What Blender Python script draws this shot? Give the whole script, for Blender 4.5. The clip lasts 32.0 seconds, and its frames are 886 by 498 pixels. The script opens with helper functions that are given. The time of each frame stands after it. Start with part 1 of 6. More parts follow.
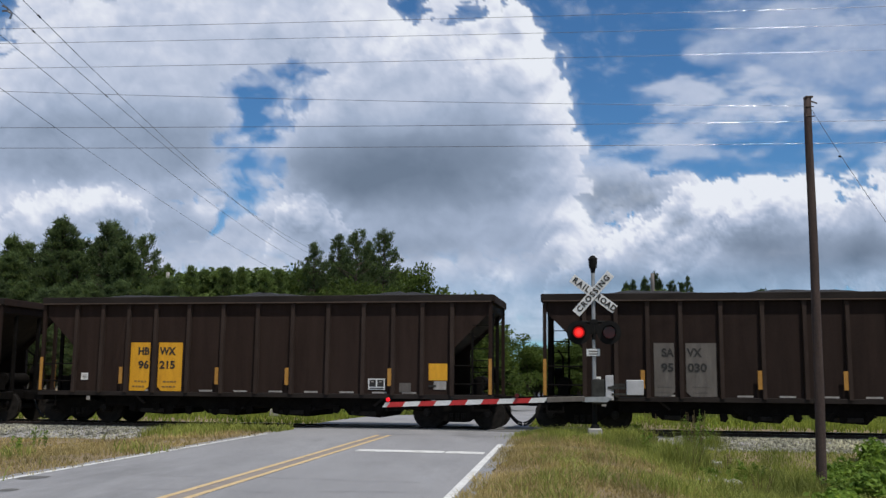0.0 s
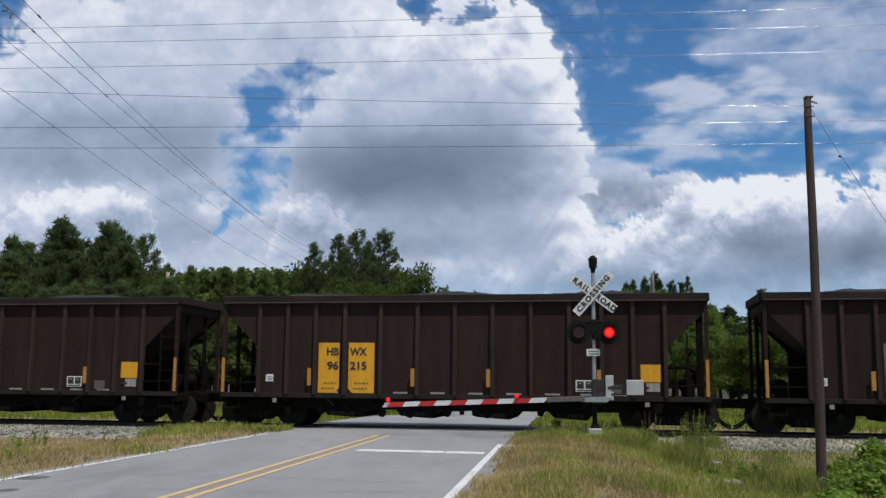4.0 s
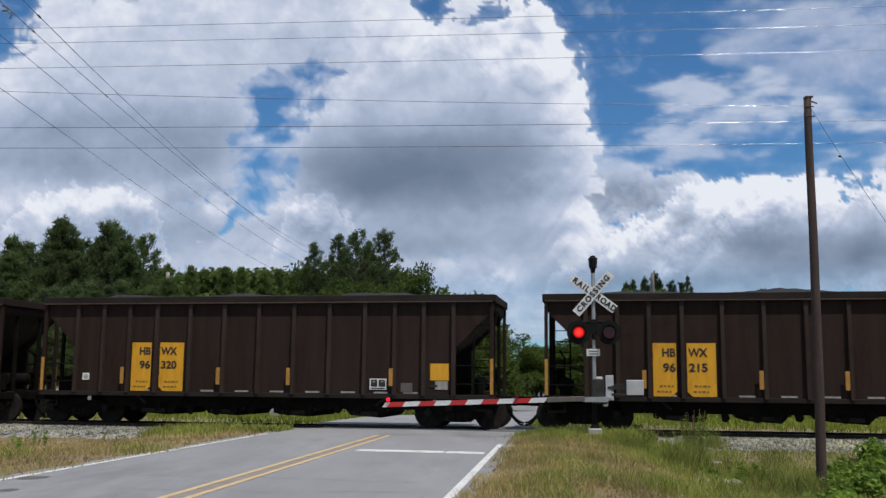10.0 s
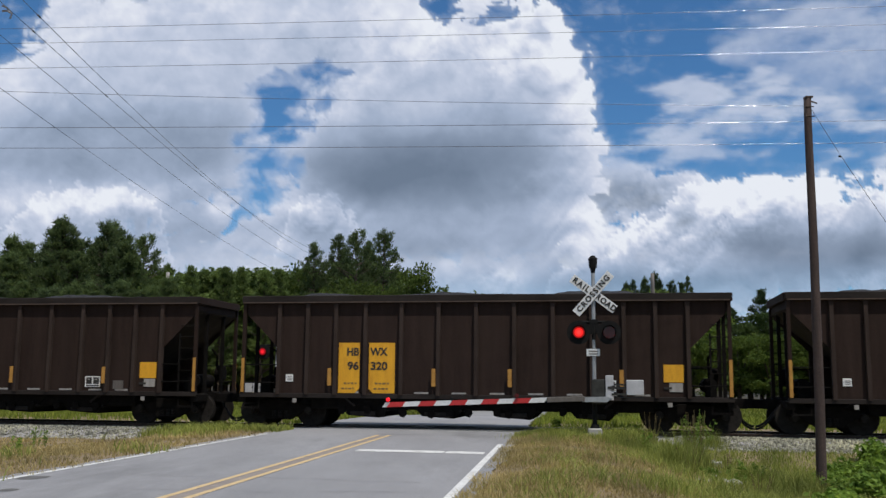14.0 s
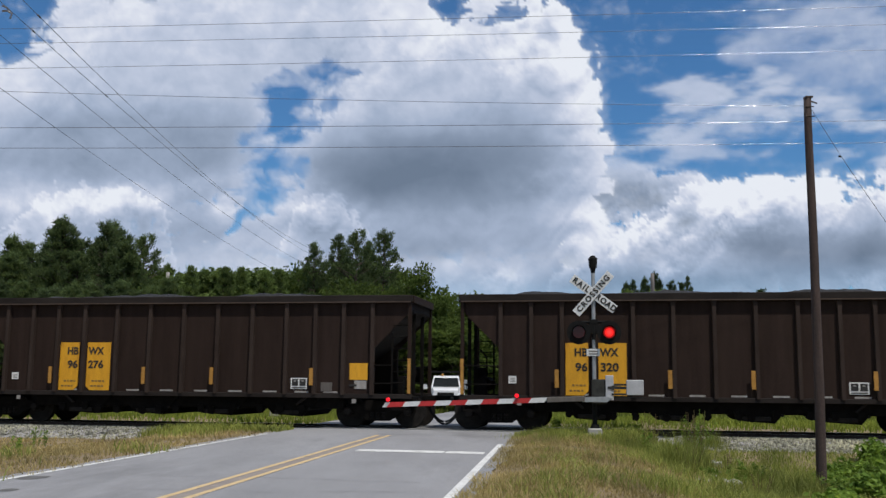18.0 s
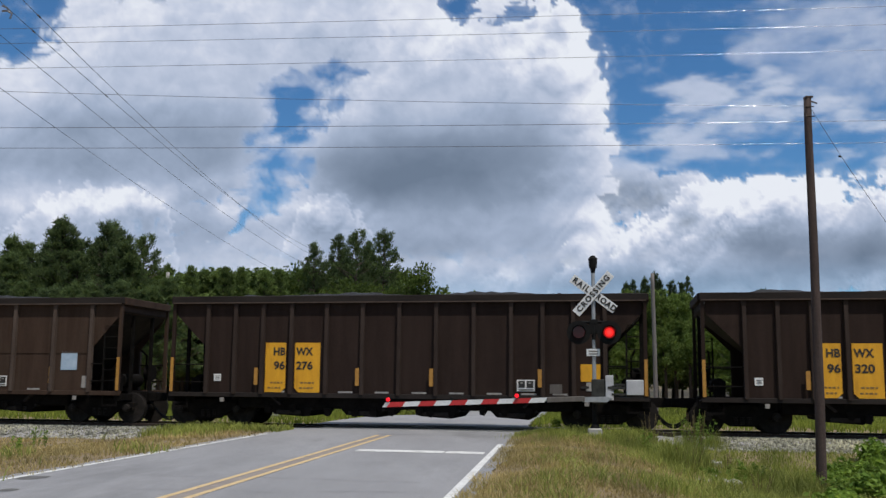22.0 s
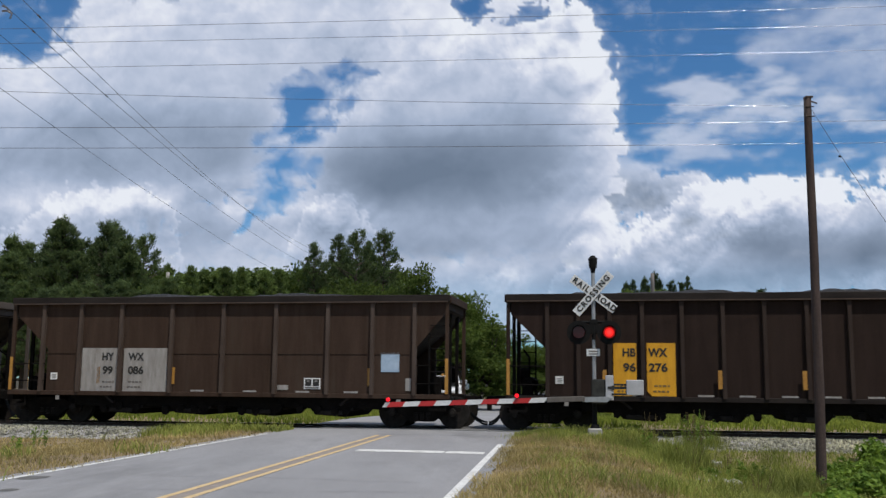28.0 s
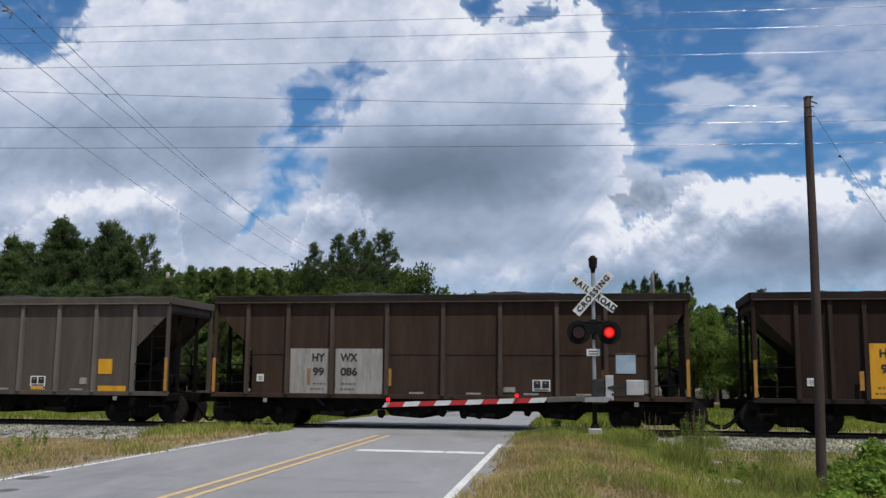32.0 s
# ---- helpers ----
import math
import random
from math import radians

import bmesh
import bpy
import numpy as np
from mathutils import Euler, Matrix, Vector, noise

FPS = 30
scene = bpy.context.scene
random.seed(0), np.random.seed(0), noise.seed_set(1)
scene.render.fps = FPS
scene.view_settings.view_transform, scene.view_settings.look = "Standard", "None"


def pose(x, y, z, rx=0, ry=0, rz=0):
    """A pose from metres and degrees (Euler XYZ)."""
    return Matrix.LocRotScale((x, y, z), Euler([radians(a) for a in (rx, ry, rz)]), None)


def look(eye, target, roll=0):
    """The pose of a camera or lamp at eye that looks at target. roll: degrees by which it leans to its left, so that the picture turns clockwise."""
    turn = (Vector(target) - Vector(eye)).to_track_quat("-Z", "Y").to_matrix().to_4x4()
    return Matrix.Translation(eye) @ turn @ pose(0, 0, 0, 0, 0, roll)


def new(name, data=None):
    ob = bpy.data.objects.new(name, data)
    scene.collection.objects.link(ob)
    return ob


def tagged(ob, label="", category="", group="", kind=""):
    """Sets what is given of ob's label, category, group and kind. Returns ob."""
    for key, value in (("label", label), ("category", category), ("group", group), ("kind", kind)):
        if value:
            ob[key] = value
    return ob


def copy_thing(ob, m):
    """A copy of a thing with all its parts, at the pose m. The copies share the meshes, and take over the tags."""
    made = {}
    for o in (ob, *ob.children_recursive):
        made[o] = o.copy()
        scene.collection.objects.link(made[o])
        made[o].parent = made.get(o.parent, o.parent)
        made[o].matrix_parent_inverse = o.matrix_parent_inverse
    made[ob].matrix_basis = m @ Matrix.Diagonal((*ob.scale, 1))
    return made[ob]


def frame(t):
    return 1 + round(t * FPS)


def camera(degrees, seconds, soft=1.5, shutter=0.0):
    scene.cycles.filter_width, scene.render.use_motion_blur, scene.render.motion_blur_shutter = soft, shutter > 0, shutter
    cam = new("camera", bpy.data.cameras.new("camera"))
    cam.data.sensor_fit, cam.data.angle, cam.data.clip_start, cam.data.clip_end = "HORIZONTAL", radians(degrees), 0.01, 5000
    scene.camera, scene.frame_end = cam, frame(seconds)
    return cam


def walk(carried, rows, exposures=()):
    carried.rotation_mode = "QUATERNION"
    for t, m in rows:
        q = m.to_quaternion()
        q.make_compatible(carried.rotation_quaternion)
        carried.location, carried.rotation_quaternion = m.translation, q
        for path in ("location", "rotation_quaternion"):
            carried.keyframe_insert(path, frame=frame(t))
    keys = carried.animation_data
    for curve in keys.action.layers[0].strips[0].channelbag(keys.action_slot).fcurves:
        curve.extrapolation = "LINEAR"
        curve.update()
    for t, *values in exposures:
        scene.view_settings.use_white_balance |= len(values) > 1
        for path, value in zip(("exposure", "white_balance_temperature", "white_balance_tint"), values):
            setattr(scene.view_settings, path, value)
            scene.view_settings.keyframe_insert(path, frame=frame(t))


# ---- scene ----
# ---------------------------------------------------------------- camera
cam = camera(49.516, 32.0, soft=1.4, shutter=0.5)
EYE = Vector((0.0, 0.0, 1.36))
PITCH, ROLL = 7.837, 0.486


def view_way(u, v):
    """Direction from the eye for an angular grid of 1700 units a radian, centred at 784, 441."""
    a, b = (u - 784) / 1700, (441 - v) / 1700
    r, p = radians(ROLL), radians(PITCH)
    a, b = math.cos(r) * a - math.sin(r) * b, math.sin(r) * a + math.cos(r) * b
    return Vector((a, math.cos(p) - b * math.sin(p), math.sin(p) + b * math.cos(p)))


STAND = look(EYE, EYE + Vector((0, math.cos(radians(PITCH)), math.sin(radians(PITCH)))), ROLL)
walk(cam, [(0.0, STAND), (32.0, STAND)])

# ---------------------------------------------------------------- light
SUN_DIR = Vector((0.25, -0.40, 1.0)).normalized()
world = bpy.data.worlds.new("sky")
scene.world = world
world.use_nodes = True
wn = world.node_tree
wn.nodes.clear()
sky = wn.nodes.new("ShaderNodeTexSky")
sky.sky_type = "NISHITA"
sky.sun_disc = False
sky.sun_elevation = math.asin(SUN_DIR.z)
sky.sun_rotation = math.atan2(SUN_DIR.x, SUN_DIR.y)
sky.air_density, sky.dust_density, sky.ozone_density = 1.0, 0.1, 4.0
deep = wn.nodes.new("ShaderNodeMix")
deep.data_type, deep.blend_type = "RGBA", "MULTIPLY"
deep.inputs[0].default_value = 1.0
deep.inputs[7].default_value = (0.53, 0.88, 1.12, 1)
wbg = wn.nodes.new("ShaderNodeBackground")
wbg.inputs["Strength"].default_value = 0.085
wout = wn.nodes.new("ShaderNodeOutputWorld")
wn.links.new(sky.outputs[0], deep.inputs[6])
wn.links.new(deep.outputs[2], wbg.inputs[0])
wn.links.new(wbg.outputs[0], wout.inputs[0])
sun = new("sun", bpy.data.lights.new("sun", "SUN"))
sun.data.energy = 3.45
sun.data.angle = radians(0.6)
sun.data.color = (1.0, 0.95, 0.87)
sun.matrix_world = look(SUN_DIR * 200, (0, 0, 0))
scene.view_settings.exposure = 0.0


# ---------------------------------------------------------------- materials
def mat_base(name):
    m = bpy.data.materials.new(name)
    m.use_nodes = True
    return m, m.node_tree, m.node_tree.nodes["Principled BSDF"]


def node(nt, kind, **sets):
    n = nt.nodes.new(kind)
    for k, v in sets.items():
        if k in n.inputs:
            n.inputs[k].default_value = v
    return n


def ramp(nt, fac, stops):
    r = nt.nodes.new("ShaderNodeValToRGB")
    els = r.color_ramp.elements
    while len(els) < len(stops):
        els.new(0.5)
    for e, (p, c) in zip(els, stops):
        e.position, e.color = p, (*c, 1)
    nt.links.new(fac, r.inputs[0])
    return r.outputs[0]


def mixc(nt, fac, a, b, how="MIX"):
    m = nt.nodes.new("ShaderNodeMix")
    m.data_type, m.blend_type = "RGBA", how
    for s, v in ((0, fac), (6, a), (7, b)):
        if hasattr(v, "links"):
            nt.links.new(v, m.inputs[s])
        else:
            m.inputs[s].default_value = v if s == 0 else (*v, 1)
    return m.outputs[2]


def surf(name, dark, light, scale=3.0, rough=0.7, metal=0.0, bump=0.3, fine=60.0, stretch=(1, 1, 1), vary=0.0, dist=0.01, spec=0.5, grime=None):
    """A weathered surface: blotches and streaks between two colours, fine grain and relief."""
    m, nt, bs = mat_base(name)
    tc = nt.nodes.new("ShaderNodeTexCoord")
    mp = nt.nodes.new("ShaderNodeMapping")
    mp.inputs["Scale"].default_value = stretch
    nt.links.new(tc.outputs["Object"], mp.inputs[0])
    big = node(nt, "ShaderNodeTexNoise", Scale=scale, Detail=6.0, Roughness=0.65)
    small = node(nt, "ShaderNodeTexNoise", Scale=fine, Detail=4.0, Roughness=0.7)
    nt.links.new(mp.outputs[0], big.inputs["Vector"])
    nt.links.new(tc.outputs["Object"], small.inputs["Vector"])
    col = ramp(nt, big.outputs[0], [(0.3, dark), (0.7, light)])
    grain = ramp(nt, small.outputs[0], [(0.25, (0.72, 0.72, 0.72)), (0.75, (1.18, 1.18, 1.18))])
    col = mixc(nt, 1.0, col, grain, "MULTIPLY")
    if grime:
        g = node(nt, "ShaderNodeTexNoise", Scale=scale * 0.45, Detail=8.0, Roughness=0.7)
        nt.links.new(mp.outputs[0], g.inputs["Vector"])
        f = ramp(nt, g.outputs[0], [(0.52, (0, 0, 0)), (0.68, (1, 1, 1))])
        col = mixc(nt, f, col, grime)
    if vary:
        oi = nt.nodes.new("ShaderNodeObjectInfo")
        rr = ramp(nt, oi.outputs["Random"], [(0.0, (1 - vary,) * 3), (1.0, (1 + vary,) * 3)])
        col = mixc(nt, 1.0, col, rr, "MULTIPLY")
    nt.links.new(col, bs.inputs["Base Color"])
    bs.inputs["Roughness"].default_value = rough
    bs.inputs["Metallic"].default_value = metal
    bs.inputs["Specular IOR Level"].default_value = spec
    if bump:
        b = node(nt, "ShaderNodeBump", Strength=bump, Distance=dist)
        nt.links.new(small.outputs[0], b.inputs["Height"])
        nt.links.new(b.outputs[0], bs.inputs["Normal"])
    return m


def glow(name, col, strength, reach=0.0):
    m, nt, bs = mat_base(name)
    if reach:
        # the filament's hot spot fades towards the rim
        tc = nt.nodes.new("ShaderNodeTexCoord")
        ln = nt.nodes.new("ShaderNodeVectorMath")
        ln.operation = "LENGTH"
        nt.links.new(tc.outputs["Object"], ln.inputs[0])
        mr = node(nt, "ShaderNodeMapRange")
        mr.interpolation_type = "SMOOTHSTEP"
        for i, v in ((1, 0.0), (2, reach), (3, 1.0), (4, 0.07)):
            mr.inputs[i].default_value = v
        nt.links.new(ln.outputs["Value"], mr.inputs[0])
        mu = nt.nodes.new("ShaderNodeMath")
        mu.operation = "MULTIPLY"
        mu.inputs[1].default_value = strength
        nt.links.new(mr.outputs[0], mu.inputs[0])
        nt.links.new(mu.outputs[0], bs.inputs["Emission Strength"])
    bs.inputs["Base Color"].default_value = (col[0] * 0.15, col[1] * 0.15, col[2] * 0.15, 1)
    bs.inputs["Emission Color"].default_value = (*col, 1)
    if not reach:
        bs.inputs["Emission Strength"].default_value = strength
    bs.inputs["Specular IOR Level"].default_value = 0.2
    return m


def leafy(name, dark, light, vary=0.15):
    """Foliage: colour varies leaf by leaf and in clumps, some light passes through."""
    m, nt, bs = mat_base(name)
    geo = nt.nodes.new("ShaderNodeNewGeometry")
    tc = nt.nodes.new("ShaderNodeTexCoord")
    n = node(nt, "ShaderNodeTexNoise", Scale=0.55, Detail=3.0)
    nt.links.new(tc.outputs["Object"], n.inputs["Vector"])
    c1 = ramp(nt, geo.outputs["Random Per Island"], [(0.0, dark), (1.0, light)])
    g = ramp(nt, n.outputs[0], [(0.3, (0.6, 0.62, 0.6)), (0.7, (1.3, 1.28, 1.1))])
    col = mixc(nt, 1.0, c1, g, "MULTIPLY")
    oi = nt.nodes.new("ShaderNodeObjectInfo")
    rr = ramp(nt, oi.outputs["Random"], [(0.0, (1 - vary,) * 3), (1.0, (1 + vary, 1 + vary, 1))])
    col = mixc(nt, 1.0, col, rr, "MULTIPLY")
    nt.links.new(col, bs.inputs["Base Color"])
    bs.inputs["Roughness"].default_value = 0.75
    bs.inputs["Specular IOR Level"].default_value = 0.12
    tr = nt.nodes.new("ShaderNodeBsdfTranslucent")
    nt.links.new(mixc(nt, 1.0, col, (1.3, 1.28, 0.9), "MULTIPLY"), tr.inputs[0])
    ms = nt.nodes.new("ShaderNodeMixShader")
    ms.inputs[0].default_value = 0.45
    out = nt.nodes["Material Output"]
    nt.links.new(bs.outputs[0], ms.inputs[1])
    nt.links.new(tr.outputs[0], ms.inputs[2])
    nt.links.new(ms.outputs[0], out.inputs[0])
    return m


M_ASPHALT = surf("asphalt", (0.225, 0.225, 0.233), (0.315, 0.315, 0.327), scale=0.5, rough=0.85, bump=0.5, fine=120, stretch=(1, 0.25, 1), grime=(0.165, 0.165, 0.17))
M_TAR = surf("crack_sealer", (0.19, 0.19, 0.195), (0.25, 0.25, 0.256), scale=9, rough=0.7)
M_PATCH = surf("dark_asphalt_repair", (0.09, 0.088, 0.085), (0.15, 0.148, 0.145), scale=5, rough=0.9, bump=0.6, fine=70)
M_CROSSING = surf("worn_crossing_surface", (0.15, 0.15, 0.15), (0.22, 0.22, 0.22), scale=3, rough=0.9, fine=90)
M_LINE_W = surf("white_road_paint", (0.54, 0.54, 0.53), (0.8, 0.8, 0.78), scale=6, rough=0.8, fine=90, grime=(0.4, 0.4, 0.39))
M_LINE_Y = surf("yellow_road_paint", (0.5, 0.355, 0.17), (0.7, 0.53, 0.3), scale=6, rough=0.8, fine=90)
M_GROUND = surf("dry_grass_soil", (0.19, 0.145, 0.08), (0.35, 0.275, 0.185), scale=0.6, rough=0.95, bump=0.8, fine=22, dist=0.05, spec=0.1, grime=(0.1, 0.105, 0.035))
M_BALLAST = surf("ballast", (0.25, 0.24, 0.23), (0.5, 0.49, 0.47), scale=14, rough=0.95, bump=1.0, fine=26, dist=0.05, spec=0.15)
M_STONE = surf("stone", (0.22, 0.21, 0.2), (0.46, 0.45, 0.43), scale=9, rough=0.9, bump=0.4, fine=50)
M_GRAVEL = leafy("gravel_stones", (0.2, 0.195, 0.19), (0.68, 0.67, 0.65))
M_STEEL = surf("rail_steel", (0.045, 0.03, 0.022), (0.09, 0.06, 0.045), scale=5, rough=0.6, metal=0.4, bump=0.3)
M_RAILTOP = surf("worn_rail_steel", (0.35, 0.34, 0.33), (0.5, 0.49, 0.48), scale=5, rough=0.3, metal=0.9, bump=0.05, stretch=(0.2, 1, 1))
M_TIE = surf("creosote_wood", (0.035, 0.028, 0.022), (0.1, 0.085, 0.07), scale=4, rough=0.9, bump=0.6, fine=30, stretch=(5, 1, 1))
M_BROWN = surf("brown_car_paint", (0.0222, 0.0137, 0.0109), (0.0373, 0.0238, 0.0193), scale=1.2, rough=0.75, bump=0.12, fine=45, stretch=(2.2, 2.2, 0.3), vary=0.08, grime=(0.0312, 0.0203, 0.0163), spec=0.1)
M_RIB = surf("lighter_brown_rib_paint", (0.031, 0.0212, 0.0178), (0.054, 0.039, 0.033), scale=1.6, rough=0.8, bump=0.12, fine=45, stretch=(2, 2, 0.5), spec=0.1)
M_BROWN2 = surf("faded_brown_car_paint", (0.0385, 0.0235, 0.0168), (0.068, 0.043, 0.0312), scale=1.2, rough=0.75, bump=0.12, fine=45, stretch=(2.2, 2.2, 0.3), grime=(0.06, 0.043, 0.032), spec=0.1)
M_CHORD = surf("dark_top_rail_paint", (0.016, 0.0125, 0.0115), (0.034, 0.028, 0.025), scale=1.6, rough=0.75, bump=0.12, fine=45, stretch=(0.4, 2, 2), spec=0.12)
# lighter than the panels: sun catching the ribs is put into this colour
M_RIB2 = surf("sun_lightened_rib_paint", (0.06, 0.043, 0.035), (0.1, 0.075, 0.062), scale=1.6, rough=0.75, bump=0.12, fine=45, stretch=(2, 2, 0.5), spec=0.1)
M_RIB3 = surf("pale_rib_paint", (0.12, 0.105, 0.095), (0.19, 0.17, 0.155), scale=1.6, rough=0.7, bump=0.12, fine=45, stretch=(2, 2, 0.5), spec=0.1)
M_GREY = surf("grey_car_paint", (0.076, 0.0625, 0.0545), (0.12, 0.101, 0.089), scale=1.2, rough=0.65, bump=0.12, fine=45, stretch=(2.2, 2.2, 0.3), grime=(0.1, 0.08, 0.065), spec=0.12)
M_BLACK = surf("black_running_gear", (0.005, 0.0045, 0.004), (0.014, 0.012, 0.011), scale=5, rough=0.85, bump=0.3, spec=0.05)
M_WHEEL = surf("wheel_steel", (0.009, 0.008, 0.007), (0.03, 0.025, 0.022), scale=6, rough=0.75, metal=0.0, bump=0.2, spec=0.15)
M_COAL = surf("coal", (0.008, 0.008, 0.009), (0.03, 0.03, 0.032), scale=8, rough=0.75, bump=1.0, fine=18, dist=0.08)
M_YELLOW = surf("yellow_panel_paint", (0.66, 0.31, 0.01), (0.8, 0.4, 0.015), scale=3, rough=0.6, bump=0.1, stretch=(2, 2, 0.4), grime=(0.5, 0.22, 0.012))
M_OLDWHITE = surf("dirty_white_paint", (0.24, 0.22, 0.2), (0.4, 0.38, 0.36), scale=3, rough=0.7, bump=0.1, stretch=(2, 2, 0.4), grime=(0.17, 0.15, 0.13))
M_FADED = surf("faded_grey_paint", (0.085, 0.074, 0.066), (0.155, 0.138, 0.125), scale=3, rough=0.7, bump=0.1, stretch=(2, 2, 0.4), grime=(0.1, 0.085, 0.075))
M_WHITE = surf("white_stencil_paint", (0.72, 0.71, 0.69), (0.86, 0.85, 0.83), scale=8, rough=0.6, bump=0.05)
M_DATA = surf("worn_brown_stencil_paint", (0.16, 0.1, 0.03), (0.26, 0.16, 0.05), scale=9, rough=0.7, bump=0.05)
M_INK = surf("black_lettering", (0.012, 0.011, 0.01), (0.03, 0.028, 0.025), scale=9, rough=0.6, bump=0.05)
M_ORANGE = surf("orange_reflector", (0.36, 0.17, 0.028), (0.5, 0.25, 0.045), scale=6, rough=0.5, bump=0.05)
M_BLUEPANEL = surf("pale_blue_panel", (0.3, 0.42, 0.55), (0.45, 0.55, 0.66), scale=5, rough=0.5, bump=0.05)
M_GALV = surf("galvanised_steel", (0.3, 0.31, 0.32), (0.48, 0.49, 0.5), scale=6, rough=0.45, metal=0.5, bump=0.1)
M_SIGN = surf("white_sign_sheeting", (0.62, 0.63, 0.63), (0.74, 0.75, 0.75), scale=4, rough=0.45, bump=0.03)
M_RED = surf("red_sheeting", (0.42, 0.02, 0.02), (0.55, 0.03, 0.03), scale=5, rough=0.5, bump=0.03)
M_MATTBLACK = surf("matt_black_paint", (0.006, 0.006, 0.006), (0.013, 0.013, 0.013), scale=5, rough=0.8, bump=0.05, spec=0.15)
M_DARKLENS = surf("unlit_red_lens", (0.07, 0.004, 0.004), (0.1, 0.006, 0.006), scale=5, rough=0.2, bump=0.0)
M_LIT = glow("lit_red_lens", (1.0, 0.02, 0.018), 3.2, 0.145)
M_LITFAR = glow("weathered_lit_red_lens", (1.0, 0.015, 0.03), 1.1, 0.15)
M_LITSMALL = glow("lit_red_marker", (1.0, 0.012, 0.025), 1.4)
M_MECH = surf("grimy_grey_casting", (0.02, 0.021, 0.02), (0.06, 0.06, 0.055), scale=5, rough=0.7, bump=0.3, spec=0.15)
M_WEIGHT = surf("dull_white_steel", (0.38, 0.385, 0.4), (0.5, 0.5, 0.52), scale=5, rough=0.6, bump=0.1)
M_CENTRE = surf("rusty_stained_asphalt", (0.235, 0.2, 0.18), (0.3, 0.265, 0.235), scale=3, rough=0.85, bump=0.4, fine=120)
M_CONCRETE = surf("concrete", (0.32, 0.31, 0.29), (0.46, 0.45, 0.42), scale=4, rough=0.9, bump=0.4)
M_POLE = surf("weathered_pole_wood", (0.033, 0.021, 0.018), (0.08, 0.053, 0.046), scale=2.5, rough=0.9, bump=0.8, fine=30, stretch=(4, 4, 0.35), dist=0.02)
M_WIRE = surf("aluminium_wire", (0.26, 0.255, 0.26), (0.34, 0.335, 0.34), scale=3, rough=0.19, metal=1.0, bump=0.0)
M_GUY = surf("dull_guy_strand", (0.05, 0.05, 0.055), (0.08, 0.08, 0.085), scale=3, rough=0.7, bump=0.0)
M_PALEPOLE = surf("pale_weathered_pole_wood", (0.26, 0.24, 0.22), (0.38, 0.36, 0.33), scale=2.5, rough=0.9, bump=0.6, fine=30, stretch=(4, 4, 0.35), dist=0.02)
M_GREYPOLE = surf("grey_weathered_pole_wood", (0.1, 0.09, 0.085), (0.2, 0.185, 0.175), scale=2.5, rough=0.9, bump=0.6, fine=30, stretch=(4, 4, 0.35), dist=0.02)
M_BARK = surf("bark", (0.045, 0.032, 0.024), (0.11, 0.085, 0.065), scale=2, rough=0.95, bump=0.8, fine=12, stretch=(3, 3, 0.5), dist=0.04)
M_PINE = leafy("pine_needles", (0.05, 0.08, 0.047), (0.13, 0.175, 0.09))
M_LEAF = leafy("broad_leaves", (0.06, 0.098, 0.03), (0.135, 0.185, 0.06))
# leaf colour brightened to stand for sun on the wood's edge
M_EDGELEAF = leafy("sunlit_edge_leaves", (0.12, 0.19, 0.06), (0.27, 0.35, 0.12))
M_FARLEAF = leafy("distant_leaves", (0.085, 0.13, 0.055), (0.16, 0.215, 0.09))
M_BLADE = leafy("grass_blades", (0.15, 0.19, 0.055), (0.38, 0.405, 0.15))
M_FIELD = leafy("field_grass_blades", (0.11, 0.155, 0.035), (0.26, 0.3, 0.075))
M_STRAW = leafy("dry_grass_blades", (0.31, 0.245, 0.135), (0.55, 0.445, 0.27))
M_DRYWEED = leafy("dry_weed_stalks", (0.12, 0.095, 0.06), (0.24, 0.19, 0.12))
M_WEED = leafy("weed_leaves", (0.11, 0.195, 0.04), (0.27, 0.38, 0.1))
M_TRUCK = surf("white_truck_paint", (0.72, 0.73, 0.74), (0.8, 0.8, 0.8), scale=2, rough=0.3, bump=0.0)
M_GLASSDARK = surf("dark_windscreen", (0.02, 0.025, 0.027), (0.045, 0.05, 0.052), scale=1.5, rough=0.2, bump=0.0, spec=0.2)
M_RUBBER = surf("rubber", (0.015, 0.015, 0.015), (0.03, 0.03, 0.03), scale=9, rough=0.85, bump=0.2)
M_CHROME = surf("chrome", (0.5, 0.5, 0.5), (0.65, 0.65, 0.65), scale=3, rough=0.2, metal=1.0, bump=0.0)


# ---------------------------------------------------------------- mesh helpers
def add_box(bm, c, s, rot=None):
    """A box with centre c and size s, optionally turned."""
    m = Matrix.Translation(c) @ (rot.to_4x4() if rot else Matrix.Identity(4)) @ Matrix.Diagonal((*s, 1))
    return bmesh.ops.create_cube(bm, size=1.0, matrix=m)["verts"]


def add_cyl(bm, a, b, r1, r2=None, seg=10, caps=True):
    """A round bar from a to b."""
    a, b = Vector(a), Vector(b)
    q = (b - a).to_track_quat("Z", "Y").to_matrix().to_4x4()
    m = Matrix.Translation((a + b) / 2) @ q
    return bmesh.ops.create_cone(bm, cap_ends=caps, segments=seg, radius1=r1, radius2=r1 if r2 is None else r2, depth=(b - a).length, matrix=m)["verts"]


